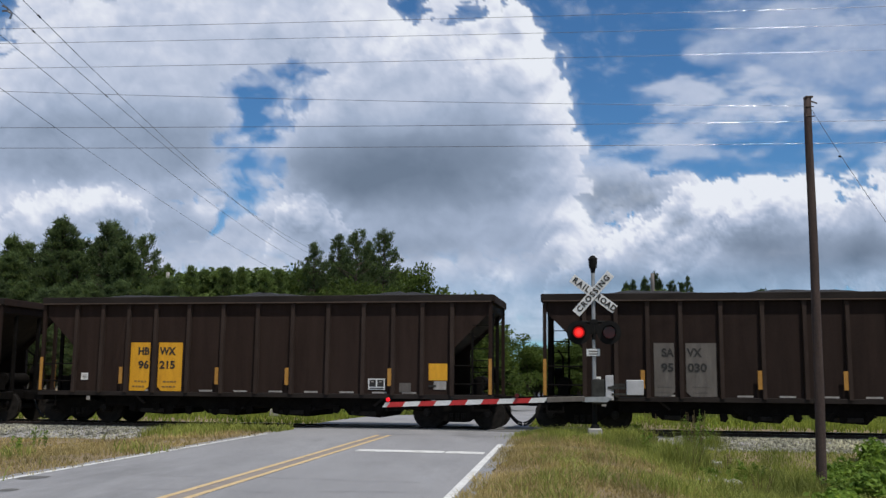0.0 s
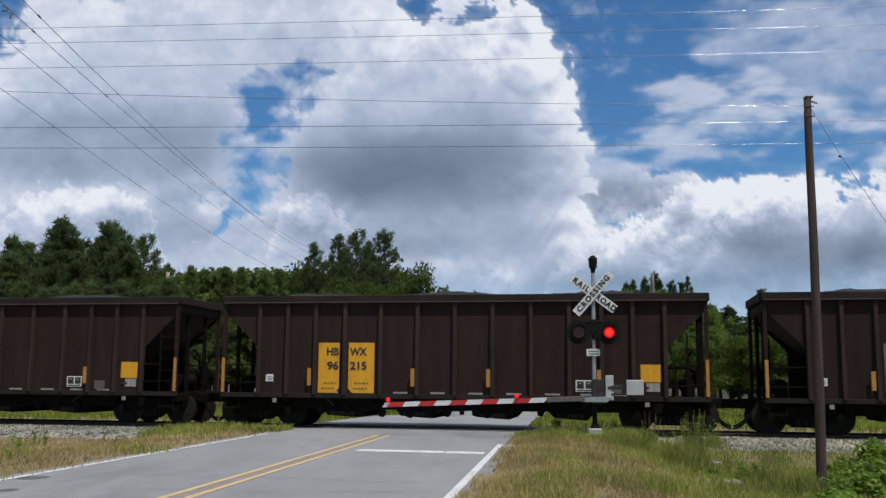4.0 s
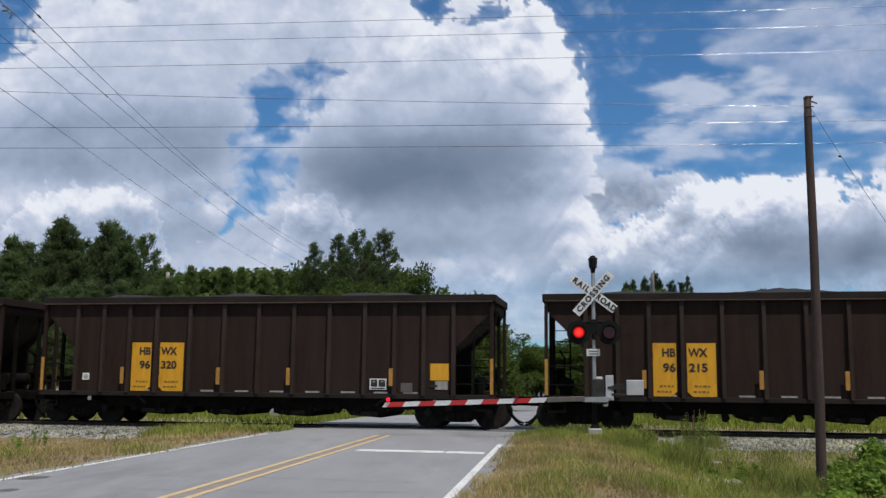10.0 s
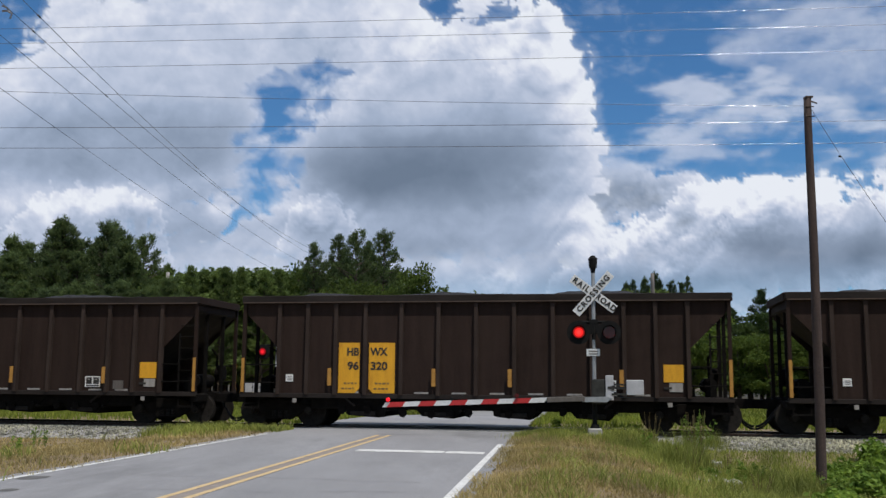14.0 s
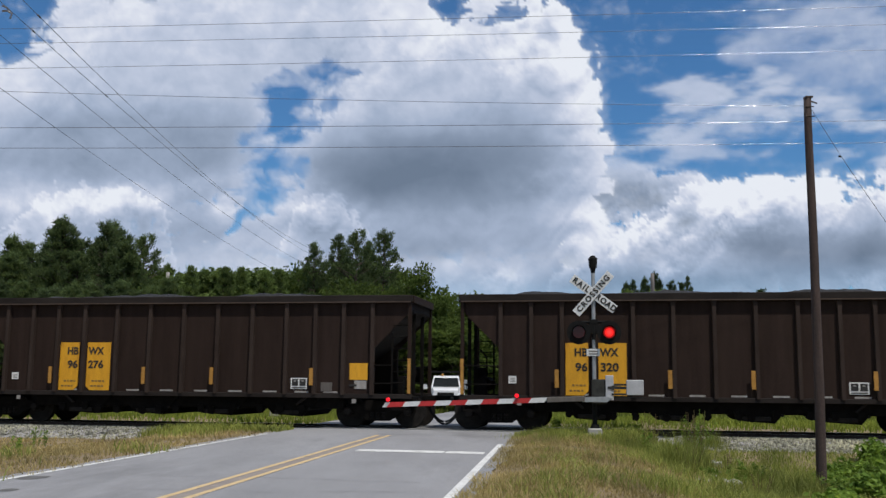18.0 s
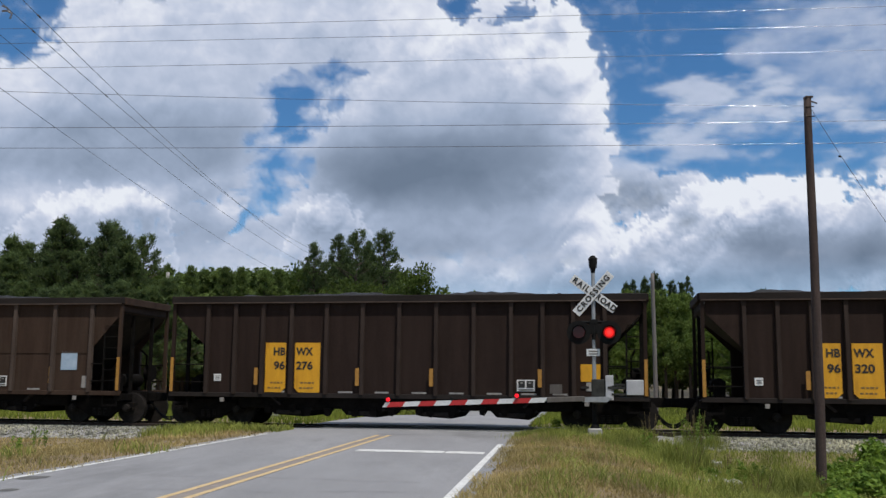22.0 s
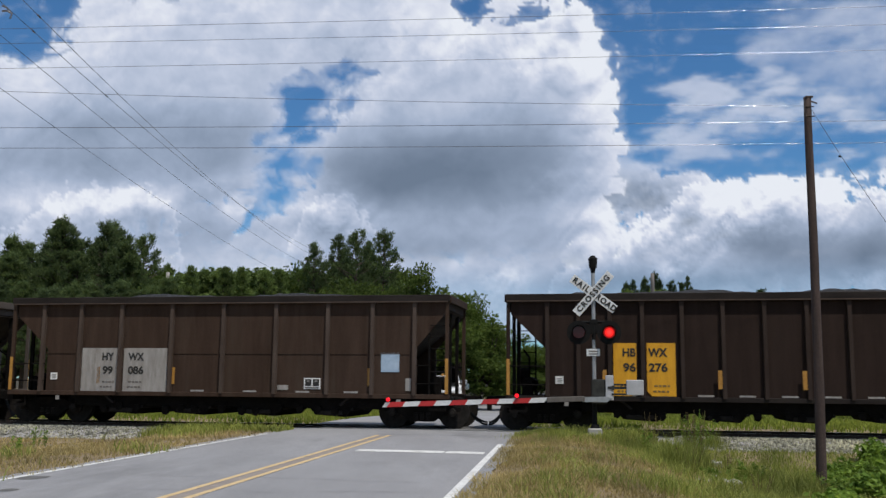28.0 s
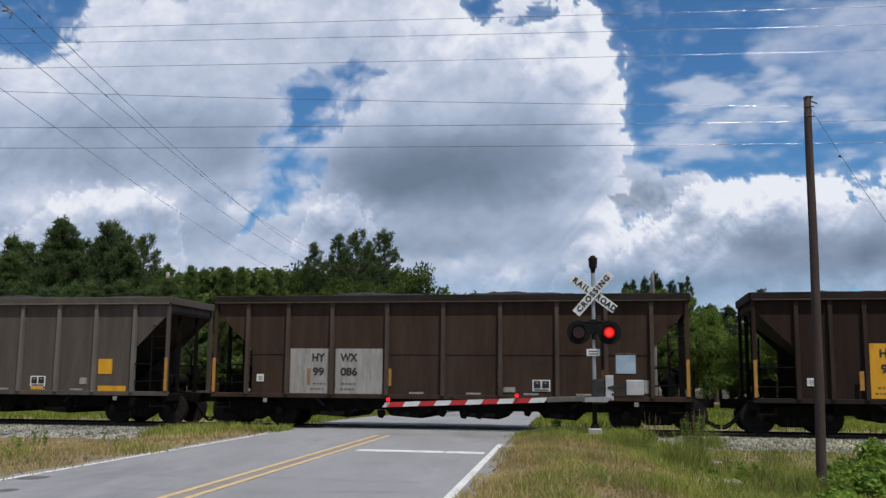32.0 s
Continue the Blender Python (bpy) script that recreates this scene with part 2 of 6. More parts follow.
def add_prism(bm, pts, y0, y1):
    """A plate whose outline pts lies in the x-z plane, from y0 to y1."""
    lo = [bm.verts.new((x, y0, z)) for x, z in pts]
    hi = [bm.verts.new((x, y1, z)) for x, z in pts]
    n = len(pts)
    bm.faces.new(lo)
    bm.faces.new(hi[::-1])
    for i in range(n):
        bm.faces.new((lo[i], hi[i], hi[(i + 1) % n], lo[(i + 1) % n]))


def bevel(bm, w, seg=1):
    bmesh.ops.bevel(bm, geom=list(bm.edges), offset=w, segments=seg, affect="EDGES", profile=0.7, clamp_overlap=True)


def mesh_of(name, bm, material, smooth=False):
    bmesh.ops.recalc_face_normals(bm, faces=list(bm.faces))
    me = bpy.data.meshes.new(name)
    bm.to_mesh(me)
    bm.free()
    me.materials.append(material)
    if smooth:
        me.shade_smooth()
    return me


def part(name, bm, material, parent=None, label="", smooth=False, at=None):
    ob = new(name, mesh_of(name, bm, material, smooth))
    if parent:
        ob.parent = parent
    if at is not None:
        ob.matrix_basis = at
    if label:
        ob["label"] = label
    return ob


def box_part(name, c, s, material, parent, bev=0.0, label="", rot=None):
    bm = bmesh.new()
    add_box(bm, c, s, rot)
    if bev:
        bevel(bm, bev)
    return part(name, bm, material, parent, label)


def bar_part(name, a, b, r, material, parent, seg=8, label=""):
    bm = bmesh.new()
    add_cyl(bm, a, b, r, seg=seg)
    return part(name, bm, material, parent, label, smooth=False)


def tube(bm, pts, r, seg=8):
    for a, b in zip(pts, pts[1:]):
        add_cyl(bm, a, b, r, seg=seg)


def words(body, size, material, parent, at, name="lettering", align="CENTER", depth=0.004, wide=1.0, space=1.0):
    """Raised lettering in the built-in font, at a pose in its parent's space."""
    cu = bpy.data.curves.new("type", "FONT")
    cu.body, cu.size, cu.align_x, cu.align_y, cu.extrude = body, size, align, "CENTER", depth
    cu.offset, cu.space_character = size * 0.032, space
    tmp = bpy.data.objects.new("type", cu)
    me = bpy.data.meshes.new_from_object(tmp)
    bpy.data.objects.remove(tmp)
    me.materials.clear()
    me.materials.append(material)
    me.transform(Matrix.Diagonal((wide, 1, 1, 1)))
    ob = new(name, me)
    ob.parent, ob.matrix_basis = parent, at
    return ob


def root(name, at, label, category, group=""):
    ob = new(name)
    ob.empty_display_size = 0.2
    ob.matrix_basis = at
    return tagged(ob, label, category, group)


def smooth01(v, a, b):
    t = min(1.0, max(0.0, (v - a) / (b - a)))
    return t * t * (3 - 2 * t)


# ---------------------------------------------------------------- plan
PHI = radians(10.358)
ALONG = Vector((math.cos(PHI), -math.sin(PHI), 0))
ACROSS = Vector((math.sin(PHI), math.cos(PHI), 0))
TRACK_N = 28.72
ROAD_HEAD = radians(7.0)


def on_track(s, n=0.0, z=0.0):
    return ALONG * s + ACROSS * (TRACK_N + n) + Vector((0, 0, z))


def road_ab(x, y):
    """Distance to the right of the centre line, and along the road."""
    dx, dy = x + 2.2, y - 19.0
    return dx * math.cos(ROAD_HEAD) - dy * math.sin(ROAD_HEAD), dx * math.sin(ROAD_HEAD) + dy * math.cos(ROAD_HEAD)


def road_xy(a, b):
    return (-2.2 + a * math.cos(ROAD_HEAD) + b * math.sin(ROAD_HEAD), 19.0 - a * math.sin(ROAD_HEAD) + b * math.cos(ROAD_HEAD))


def track_m(x, y):
    return x * math.sin(PHI) + y * math.cos(PHI) - TRACK_N


def road_z(x, y):
    m = track_m(x, y)
    return -0.02 - 0.75 * smooth01(m, 3, 40)


def ground_z(x, y):
    a, b = road_ab(x, y)
    m = track_m(x, y)
    z = -0.03 - 0.75 * smooth01(m, 3, 40) - 0.12 * smooth01(m, 1.6, 4)
    side = smooth01(abs(a), 3.2, 4.2)
    z -= 0.045 * (1 - side)
    z -= 0.7 * smooth01(a, 4.5, 8.5) * smooth01(-m, 2.8, 5.5)
    z -= 0.32 * smooth01(-a, 3.6, 8.0) * smooth01(-m, 2.4, 5.0)
    z -= 0.16 * smooth01(abs(a), 3.6, 5.0) * smooth01(2.5 - abs(m), 0, 1.2)
    z -= 0.35 * smooth01(abs(a), 6.3, 8.0) * smooth01(4.3 - abs(m), 0, 1.6)
    far = smooth01(abs(x) + abs(y - 20), 25, 60)
    z += (0.05 * noise.noise(Vector((x * 0.5, y * 0.5, 1.0))) + 0.10 * noise.noise(Vector((x * 0.09, y * 0.09, 5.0))) * (0.3 + far)) * side
    return z


# ---------------------------------------------------------------- ground, road, track
def build_ground():
    def steps(mid0, mid1, fine, reach):
        v = list(np.arange(mid0, mid1 + 0.01, fine))
        d, hi, lo = fine, v[-1], v[0]
        up, down = [], []
        while hi < reach or lo > -reach:
            d *= 1.28
            hi += d
            lo -= d
            up.append(hi)
            down.append(lo)
        return down[::-1] + v + up

    xs, ys = steps(-16, 16, 0.4, 4200), steps(4, 46, 0.4, 4200)
    verts = [(x, y, ground_z(x, y)) for y in ys for x in xs]
    w = len(xs)
    faces = [(j * w + i, j * w + i + 1, (j + 1) * w + i + 1, (j + 1) * w + i) for j in range(len(ys) - 1) for i in range(w - 1)]
    me = bpy.data.meshes.new("ground")
    me.from_pydata(verts, [], faces)
    me.materials.append(M_GROUND)
    me.shade_smooth()
    tagged(new("ground", me), "grassy verge and field, dry and green patches", "ground", kind="structure")


def strip(name, a0, a1, b0, b1, lift, material, parent=None, nb=60, na=6, wob=0.0):
    """A ribbon laid on the road between two offsets from the centre line."""
    verts, faces = [], []
    for j in range(nb + 1):
        b = b0 + (b1 - b0) * j / nb
        for i in range(na + 1):
            a = a0 + (a1 - a0) * i / na
            if wob and i in (0, na):
                a += wob * noise.noise(Vector((a * 0.2, b * 1.3, 3.0)))
            x, y = road_xy(a, b)
            verts.append((x, y, road_z(x, y) + lift - 0.00175 * a * a))
    for j in range(nb):
        for i in range(na):
            k = j * (na + 1) + i
            faces.append((k, k + 1, k + na + 2, k + na + 1))
    me = bpy.data.meshes.new(name)
    me.from_pydata(verts, [], faces)
    me.materials.append(material)
    ob = new(name, me)
    if parent:
        ob.parent = parent
    return ob


def build_road():
    rd = strip("road", -3.45, 3.45, -30, 160, 0.0, M_ASPHALT, nb=380, na=10, wob=0.12)
    tagged(rd, "grey sun-bleached two-lane asphalt road over the tracks", "road", kind="structure")
    strip("edge_line", -3.22, -3.09, -30, 6.2, 0.005, M_LINE_W, rd, 120, 1)
    strip("edge_line", 3.08, 3.2, -30, 3.4, 0.005, M_LINE_W, rd, 120, 1)
    strip("centre_line", -0.2, -0.1, -30, 6.0, 0.005, M_LINE_Y, rd, 120, 1)
    strip("centre_line", 0.1, 0.2, -30, 6.0, 0.005, M_LINE_Y, rd, 120, 1)
    strip("centre_stain", -0.096, 0.096, -30, 5.6, 0.003, M_CENTRE, rd, 120, 1)
    strip("stop_line", 0.45, 2.2, 0.3, 0.86, 0.006, M_LINE_W, rd, 1, 4)
    strip("stop_line", 2.24, 3.0, 0.3, 0.86, 0.006, M_LINE_W, rd, 1, 4)
    # crossing surface between the rails: rubbery panels beside each rail
    for n0, n1 in ((-1.35, -0.83), (-0.66, -0.02), (0.02, 0.66), (0.83, 1.35)):
        for k in range(5):
            bm = bmesh.new()
            s0 = -8.6 + k * 1.62
            add_box(bm, (s0 + 0.8, (n0 + n1) / 2, -0.035), (1.59, n1 - n0, 0.06))
            ob = part("crossing_panel", bm, M_CROSSING, rd)
            ob.matrix_basis = Matrix.Translation(on_track(0)) @ pose(0, 0, 0, 0, 0, -math.degrees(PHI))
    # sealed cracks across the lanes
    rng = random.Random(8)
    for b0, a0, a1 in ((-4.6, -2.9, 2.8), (-2.2, 0.4, 3.0), (-6.8, -1.0, 3.1), (1.6, -3.0, 0.2), (-8.6, -3.0, 1.0)):
        verts, faces = [], []
        n = 40
        b = b0
        for i in range(n + 1):
            a = a0 + (a1 - a0) * i / n
            b += rng.uniform(-0.09, 0.09) * (1.6 if i % 7 == 0 else 0.7)
            x, y = road_xy(a, b)
            w = rng.uniform(0.002, 0.013)
            z = road_z(x, y) - 0.00175 * a * a + 0.004
            verts += [(x, y - w, z), (x, y + w, z)]
        faces = [(2 * i, 2 * i + 2, 2 * i + 3, 2 * i + 1) for i in range(n)]
        me = bpy.data.meshes.new("sealed_crack")
        me.from_pydata(verts, [], faces)
        me.materials.append(M_TAR)
        ob = new("sealed_crack", me)
        ob.parent = rd
    return rd


def build_track():
    tr = tagged(new("track", None), "single railway track on grey stone ballast crossing the road", "railway track", kind="structure")
    tr.empty_display_size = 0.2
    prof = [(-0.075, -0.17), (0.075, -0.17), (0.075, -0.155), (0.012, -0.13), (0.012, -0.045), (0.036, -0.035), (0.036, -0.004), (0.03, 0.0), (-0.03, 0.0), (-0.036, -0.004), (-0.036, -0.035), (-0.012, -0.045), (-0.012, -0.13), (-0.075, -0.155)]
    for side in (-0.75, 0.75):
        bm = bmesh.new()
        ends = []
        for s in (-62, 62):
            ends.append([bm.verts.new(on_track(s, side + p, z)) for p, z in prof])
        n = len(prof)
        for i in range(n):
            bm.faces.new((ends[0][i], ends[0][(i + 1) % n], ends[1][(i + 1) % n], ends[1][i]))
        r = part("rail", bm, M_STEEL, tr)
        bm = bmesh.new()
        a, b = on_track(-62, side), on_track(62, side)
        q = [bm.verts.new(p) for p in (a - ACROSS * 0.028 + Vector((0, 0, 0.003)), b - ACROSS * 0.028 + Vector((0, 0, 0.003)), b + ACROSS * 0.028 + Vector((0, 0, 0.003)), a + ACROSS * 0.028 + Vector((0, 0, 0.003)))]
        bm.faces.new(q)
        part("running_surface", bm, M_RAILTOP, r, "polished rail head")
    # ballast bed, interrupted by the road
    rng = random.Random(3)
    for s0, s1 in ((-60, -9.2), (-0.9, 60)):
        xs = np.linspace(s0, s1, int((s1 - s0) / 0.25))
        ms = [-4.2, -4.0, -3.7, -3.4, -3.0, -2.6, -2.2, -1.9, -1.5, -1.0, -0.4, 0.4, 1.0, 1.6, 2.0, 2.5, 3.0, 3.4]
        verts, faces = [], []
        for s in xs:
            for m in ms:
                z = -0.12 - 0.46 * smooth01(abs(m), 1.5, 4.2)
                z += 0.03 * rng.uniform(-1, 1)
                p = on_track(s, m, z)
                verts.append(tuple(p))
        w = len(ms)
        for j in range(len(xs) - 1):
            for i in range(w - 1):
                k = j * w + i
                faces.append((k, k + 1, k + w + 1, k + w))
        me = bpy.data.meshes.new("ballast")
        me.from_pydata(verts, [], faces)
        me.materials.append(M_BALLAST)
        ob = new("ballast", me)
        ob.parent = tr
        ob["kind"] = "stuff"
    # loose stones on the visible shoulders
    for s0, s1, count in ((1.5, 17, 17000), (-25, -9.4, 8000)):
        verts, faces = [], []
        base = [Vector(v) for v in ((1, 0, 0), (-1, 0, 0), (0, 1, 0), (0, -1, 0), (0, 0, 0.8), (0, 0, -0.8))]
        tri = ((0, 2, 4), (2, 1, 4), (1, 3, 4), (3, 0, 4), (2, 0, 5), (1, 2, 5), (3, 1, 5), (0, 3, 5))
        for _ in range(count):
            s, m = rng.uniform(s0, s1), -rng.uniform(0.85, 4.2)
            z = -0.11 - 0.46 * smooth01(abs(m), 1.5, 4.2)
            c = on_track(s, m, z)
            r = rng.uniform(0.025, 0.06)
            e = Euler((rng.uniform(0, 6), rng.uniform(0, 6), rng.uniform(0, 6))).to_matrix()
            k = len(verts)
            for v in base:
                q = e @ Vector((v.x * rng.uniform(0.7, 1.3), v.y * rng.uniform(0.7, 1.2), v.z))
                verts.append(tuple(c + q * r))
            faces += [(a + k, b + k, d + k) for a, b, d in tri]
        me = bpy.data.meshes.new("loose_stones")
        me.from_pydata(verts, [], faces)
        me.materials.append(M_GRAVEL)
        ob = new("loose_stones", me)
        ob.parent = tr
        ob["kind"] = "stuff"
    # sleepers
    tie = bmesh.new()
    add_box(tie, (0, 0, -0.225), (0.23, 2.6, 0.18))
    bevel(tie, 0.012)
    tme = mesh_of("sleeper", tie, M_TIE)
    for k in range(-44, 60):
        s = k * 0.53
        if -9.0 < s < -1.0:
            continue
        ob = new("sleeper", tme)
        ob.parent = tr
        ob.matrix_basis = Matrix.Translation(on_track(s + rng.uniform(-0.02, 0.02))) @ pose(0, 0, 0, 0, 0, -math.degrees(PHI) + rng.uniform(-0.6, 0.6))
    return tr


build_ground()
build_road()
build_track()


# ---------------------------------------------------------------- coal train
RIBS_A = [-5.87, -5.0, -4.14, -3.25, -2.18, -1.09, 0.0, 1.09, 2.18, 3.25, 4.14, 5.0, 5.87]
RIBS_B = [-5.95, -4.7, -3.35, -1.7, -0.05, 1.6, 3.2, 4.55, 5.8]
RIBS_C = [-5.88, -4.6, -3.35, -2.1, -0.85, 0.85, 2.1, 3.35, 4.6, 5.88]
WHEEL_R = 0.457


def build_truck(car, x):
    """A two-axle truck: bolster, side frames with springs and bearing caps, wheelsets that roll."""
    bm = bmesh.new()
    add_box(bm, (0, 0, 0.5), (0.36, 2.1, 0.26))
    add_cyl(bm, (0, 0, 0.6), (0, 0, 0.78), 0.2, seg=14)
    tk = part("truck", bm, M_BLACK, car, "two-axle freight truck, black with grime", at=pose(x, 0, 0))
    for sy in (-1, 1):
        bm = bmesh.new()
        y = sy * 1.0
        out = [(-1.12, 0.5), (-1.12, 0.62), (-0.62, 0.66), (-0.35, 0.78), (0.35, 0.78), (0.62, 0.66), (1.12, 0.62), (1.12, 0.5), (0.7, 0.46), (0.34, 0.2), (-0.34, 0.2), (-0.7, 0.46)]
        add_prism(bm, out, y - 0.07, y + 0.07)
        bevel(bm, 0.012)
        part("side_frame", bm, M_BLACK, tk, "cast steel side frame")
        bm = bmesh.new()
        for k in (-0.18, 0.0, 0.18):
            for j in range(5):
                add_cyl(bm, (k, y + sy * 0.05, 0.25 + j * 0.045), (k, y + sy * 0.05, 0.275 + j * 0.045), 0.07, seg=10)
        part("spring", bm, M_WHEEL, tk)
        for ax in (-0.89, 0.89):
            bm = bmesh.new()
            add_cyl(bm, (ax, y + sy * 0.05, 0.47), (ax, y + sy * 0.19, 0.47), 0.12, 0.105, seg=14)
            add_cyl(bm, (ax, y + sy * 0.19, 0.47), (ax, y + sy * 0.215, 0.47), 0.06, seg=8)
            part("bearing_cap", bm, M_WHEEL, tk)
    for ax in (-0.89, 0.89):
        bm = bmesh.new()
        add_cyl(bm, (0, -0.95, 0), (0, 0.95, 0), 0.08, seg=10)
        for sy in (-1, 1):
            y = sy * 0.75
            add_cyl(bm, (0, y - 0.05, 0), (0, y + 0.06, 0), WHEEL_R, seg=40)
            add_cyl(bm, (0, y - sy * 0.075, 0), (0, y - sy * 0.045, 0), WHEEL_R + 0.026, seg=40)
            add_cyl(bm, (0, y + sy * 0.055, 0), (0, y + sy * 0.11, 0), 0.14, seg=14)
            for k in range(5):
                a = k * math.tau / 5
                add_cyl(bm, (0.27 * math.cos(a), y + sy * 0.055, 0.27 * math.sin(a)), (0.27 * math.cos(a), y + sy * 0.066, 0.27 * math.sin(a)), 0.03, seg=8)
        part("wheelset", bm, M_WHEEL, tk, "steel axle with two wheels", at=pose(ax, 0, WHEEL_R))
    return tk


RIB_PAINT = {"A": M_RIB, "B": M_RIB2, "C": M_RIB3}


def build_hopper(ribs, paint, label, panel_kind):
    """An open-top coal hopper: its own ribs and paint, without its number panels."""
    car = root("hopper_car", Matrix.Identity(4), label, "freight car", "cars of the coal train")
    end = 7.05
    trim = -0.22 if panel_kind == "B" else 0.0
    for sy in (-1, 1):
        bm = bmesh.new()
        e = ribs[-1]
        out = [(-e, 0.93), (e, 0.93), (e, 2.25), (6.9 + trim, 3.28), (-6.9, 3.28), (-e, 2.25)]
        add_prism(bm, out, sy * 1.47, sy * 1.5)
        part("side_sheet", bm, paint, car)
        bm = bmesh.new()
        add_prism(bm, [(-6.9, 3.28), (6.9 + trim, 3.28), (6.9 + trim, 3.64), (-6.9, 3.64)], sy * 1.468, sy * 1.497)
        part("upper_side_sheet", bm, paint, car)
        bm = bmesh.new()
        add_box(bm, (trim / 2, sy * 1.48, 3.73), (2 * end + trim, 0.26, 0.2))
        bevel(bm, 0.015)
        part("top_chord", bm, M_CHORD if panel_kind != "C" else paint, car)
        box_part("chord_lip", (trim / 2, sy * 1.6, 3.63), (2 * end + trim - 0.1, 0.07, 0.035), RIB_PAINT["C" if panel_kind == "C" else "B"], car, label="thin pale lower edge of the top rail")
        bm = bmesh.new()
        add_box(bm, (trim / 2, sy * 1.5, 0.915), (2 * end + trim, 0.14, 0.13))
        add_box(bm, (trim / 2, sy * 1.44, 0.86), (2 * end + trim, 0.22, 0.02))
        bevel(bm, 0.01)
        part("side_sill", bm, M_CHORD if panel_kind == "A" else paint, car)
        for r in ribs:
            bm = bmesh.new()
            w = 0.06
            v = []
            for z, ww, d in ((0.95, w, 1.62), (1.6, w, 1.615), (3.1, w, 1.6), (3.35, w, 1.59), (3.64, w * 1.3, 1.572)):
                v.append([bm.verts.new((r + x, sy * y, z)) for x, y in ((-ww, 1.48), (-ww * 0.85, d), (ww * 0.85, d), (ww, 1.48))])
            for a, b in zip(v, v[1:]):
                for i in range(4):
                    bm.faces.new((a[i], a[(i + 1) % 4], b[(i + 1) % 4], b[i]))
            bm.faces.new(v[0])
            bm.faces.new(v[-1][::-1])
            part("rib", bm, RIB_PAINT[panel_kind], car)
    for sx in (-1, 1):
        o = trim if sx > 0 else 0.0
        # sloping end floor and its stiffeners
        # sheet coloured darker than the car: shade under the slope plus coal dust
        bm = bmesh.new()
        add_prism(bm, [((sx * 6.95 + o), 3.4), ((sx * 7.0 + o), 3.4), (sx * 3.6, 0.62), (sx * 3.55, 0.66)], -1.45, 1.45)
        part("slope_sheet", bm, M_CHORD, car, "sloping end sheet, coloured dark for shade and coal dust")
        bm = bmesh.new()
        add_box(bm, ((sx * 6.98 + o), 0, 3.72), (0.2, 3.0, 0.22))
        add_box(bm, ((sx * 6.95 + o), 0, 3.5), (0.04, 2.9, 0.3))
        bevel(bm, 0.012)
        part("end_chord", bm, paint, car)
        bm = bmesh.new()
        add_box(bm, ((sx * 6.98 + o), 0, 0.8), (0.22, 3.04, 0.2))
        add_box(bm, ((sx * 6.4 + o), 0, 0.87), (1.1, 2.9, 0.04))
        part("end_sill", bm, M_BLACK, car, "end sill and platform")
        for sy in (-1, 1):
            bm = bmesh.new()
            add_box(bm, ((sx * 6.97 + o), sy * 1.52, 2.3), (0.1, 0.09, 2.64))
            part("corner_post", bm, paint, car)
            box_part("grab_bar", ((sx * 6.97 + o), sy * 1.575, 1.5), (0.09, 0.03, 1.0), M_ORANGE, car, label="orange-painted grab post")
            if sx * sy < 0:
                bm = bmesh.new()
                add_box(bm, ((sx * 6.45 + o), sy * 1.5, 1.85), (0.05, 0.05, 1.75))
                part("ladder_stile", bm, M_BLACK, car)
                for z in (1.3, 1.62, 1.95, 2.28, 2.62, 2.95):
                    bar_part("rung", ((sx * 6.47 + o), sy * 1.53, z), ((sx * 6.95 + o), sy * 1.53, z), 0.014, M_BLACK, car, 6)
            far_end = 6.45 if sx * sy < 0 else 6.97
            for z in (1.28, 1.8):
                bar_part("handrail", (sx * (ribs[-1] + 0.05), sy * 1.54, z), (sx * far_end + o, sy * 1.54, z), 0.018, M_BLACK, car, 6)
            bm = bmesh.new()
            add_box(bm, ((sx * 6.9 + o), sy * 0.62, 2.1), (0.1, 0.08, 2.6))
            part("end_post", bm, M_BLACK, car)
        # end equipment
        bm = bmesh.new()
        add_box(bm, ((sx * 7.3 + o), 0, 0.8), (0.5, 0.3, 0.28))
        add_box(bm, ((sx * 7.62 + o), sx * 0.04, 0.8), (0.3, 0.24, 0.26))
        bevel(bm, 0.03, 2)
        part("coupler", bm, M_BLACK, car, "cast steel knuckle coupler")
        bm = bmesh.new()
        for y, low, wob in ((0.3, 0.1, 0.0), (0.16, 0.17, 0.05)):
            tube(bm, [(sx * (7.08 + wob + (0.635 - wob) * t) + o * (1 - t), sx * y * (1 - t), 0.7 + (low - 0.7) * math.sin(math.pi * 0.5 * t) ** 1.15) for t in np.linspace(0, 1, 12)], 0.03, 8)
        part("air_hose", bm, M_RUBBER, car, "hanging rubber air hose")
        bm = bmesh.new()
        add_cyl(bm, ((sx * 6.5 + o), -0.55, 1.3), ((sx * 6.5 + o), 0.6, 1.3), 0.21, seg=16)
        add_box(bm, ((sx * 6.5 + o), -0.75, 1.2), (0.3, 0.3, 0.45))
        part("air_reservoir", bm, M_BLACK, car)
        bm = bmesh.new()
        tube(bm, [((sx * 6.6 + o), 0.95, 0.98), ((sx * 6.6 + o), 0.95, 2.1), ((sx * 6.7 + o), 0.3, 2.3)], 0.03, 6)
        add_cyl(bm, ((sx * 6.62 + o), 0.95, 1.55), ((sx * 6.85 + o), 0.95, 1.55), 0.24, seg=18)
        part("brake_gear", bm, M_BLACK, car)
        box_part("sill_step", ((sx * 6.7 + o), -1.5, 0.55), (0.5, 0.05, 0.05), M_BLACK, car)
        for dx in (6.47, 6.93):
            box_part("step_hanger", (sx * dx + o, -1.5, 0.7), (0.03, 0.03, 0.34), M_BLACK, car)
        build_truck(car, sx * 5.95)
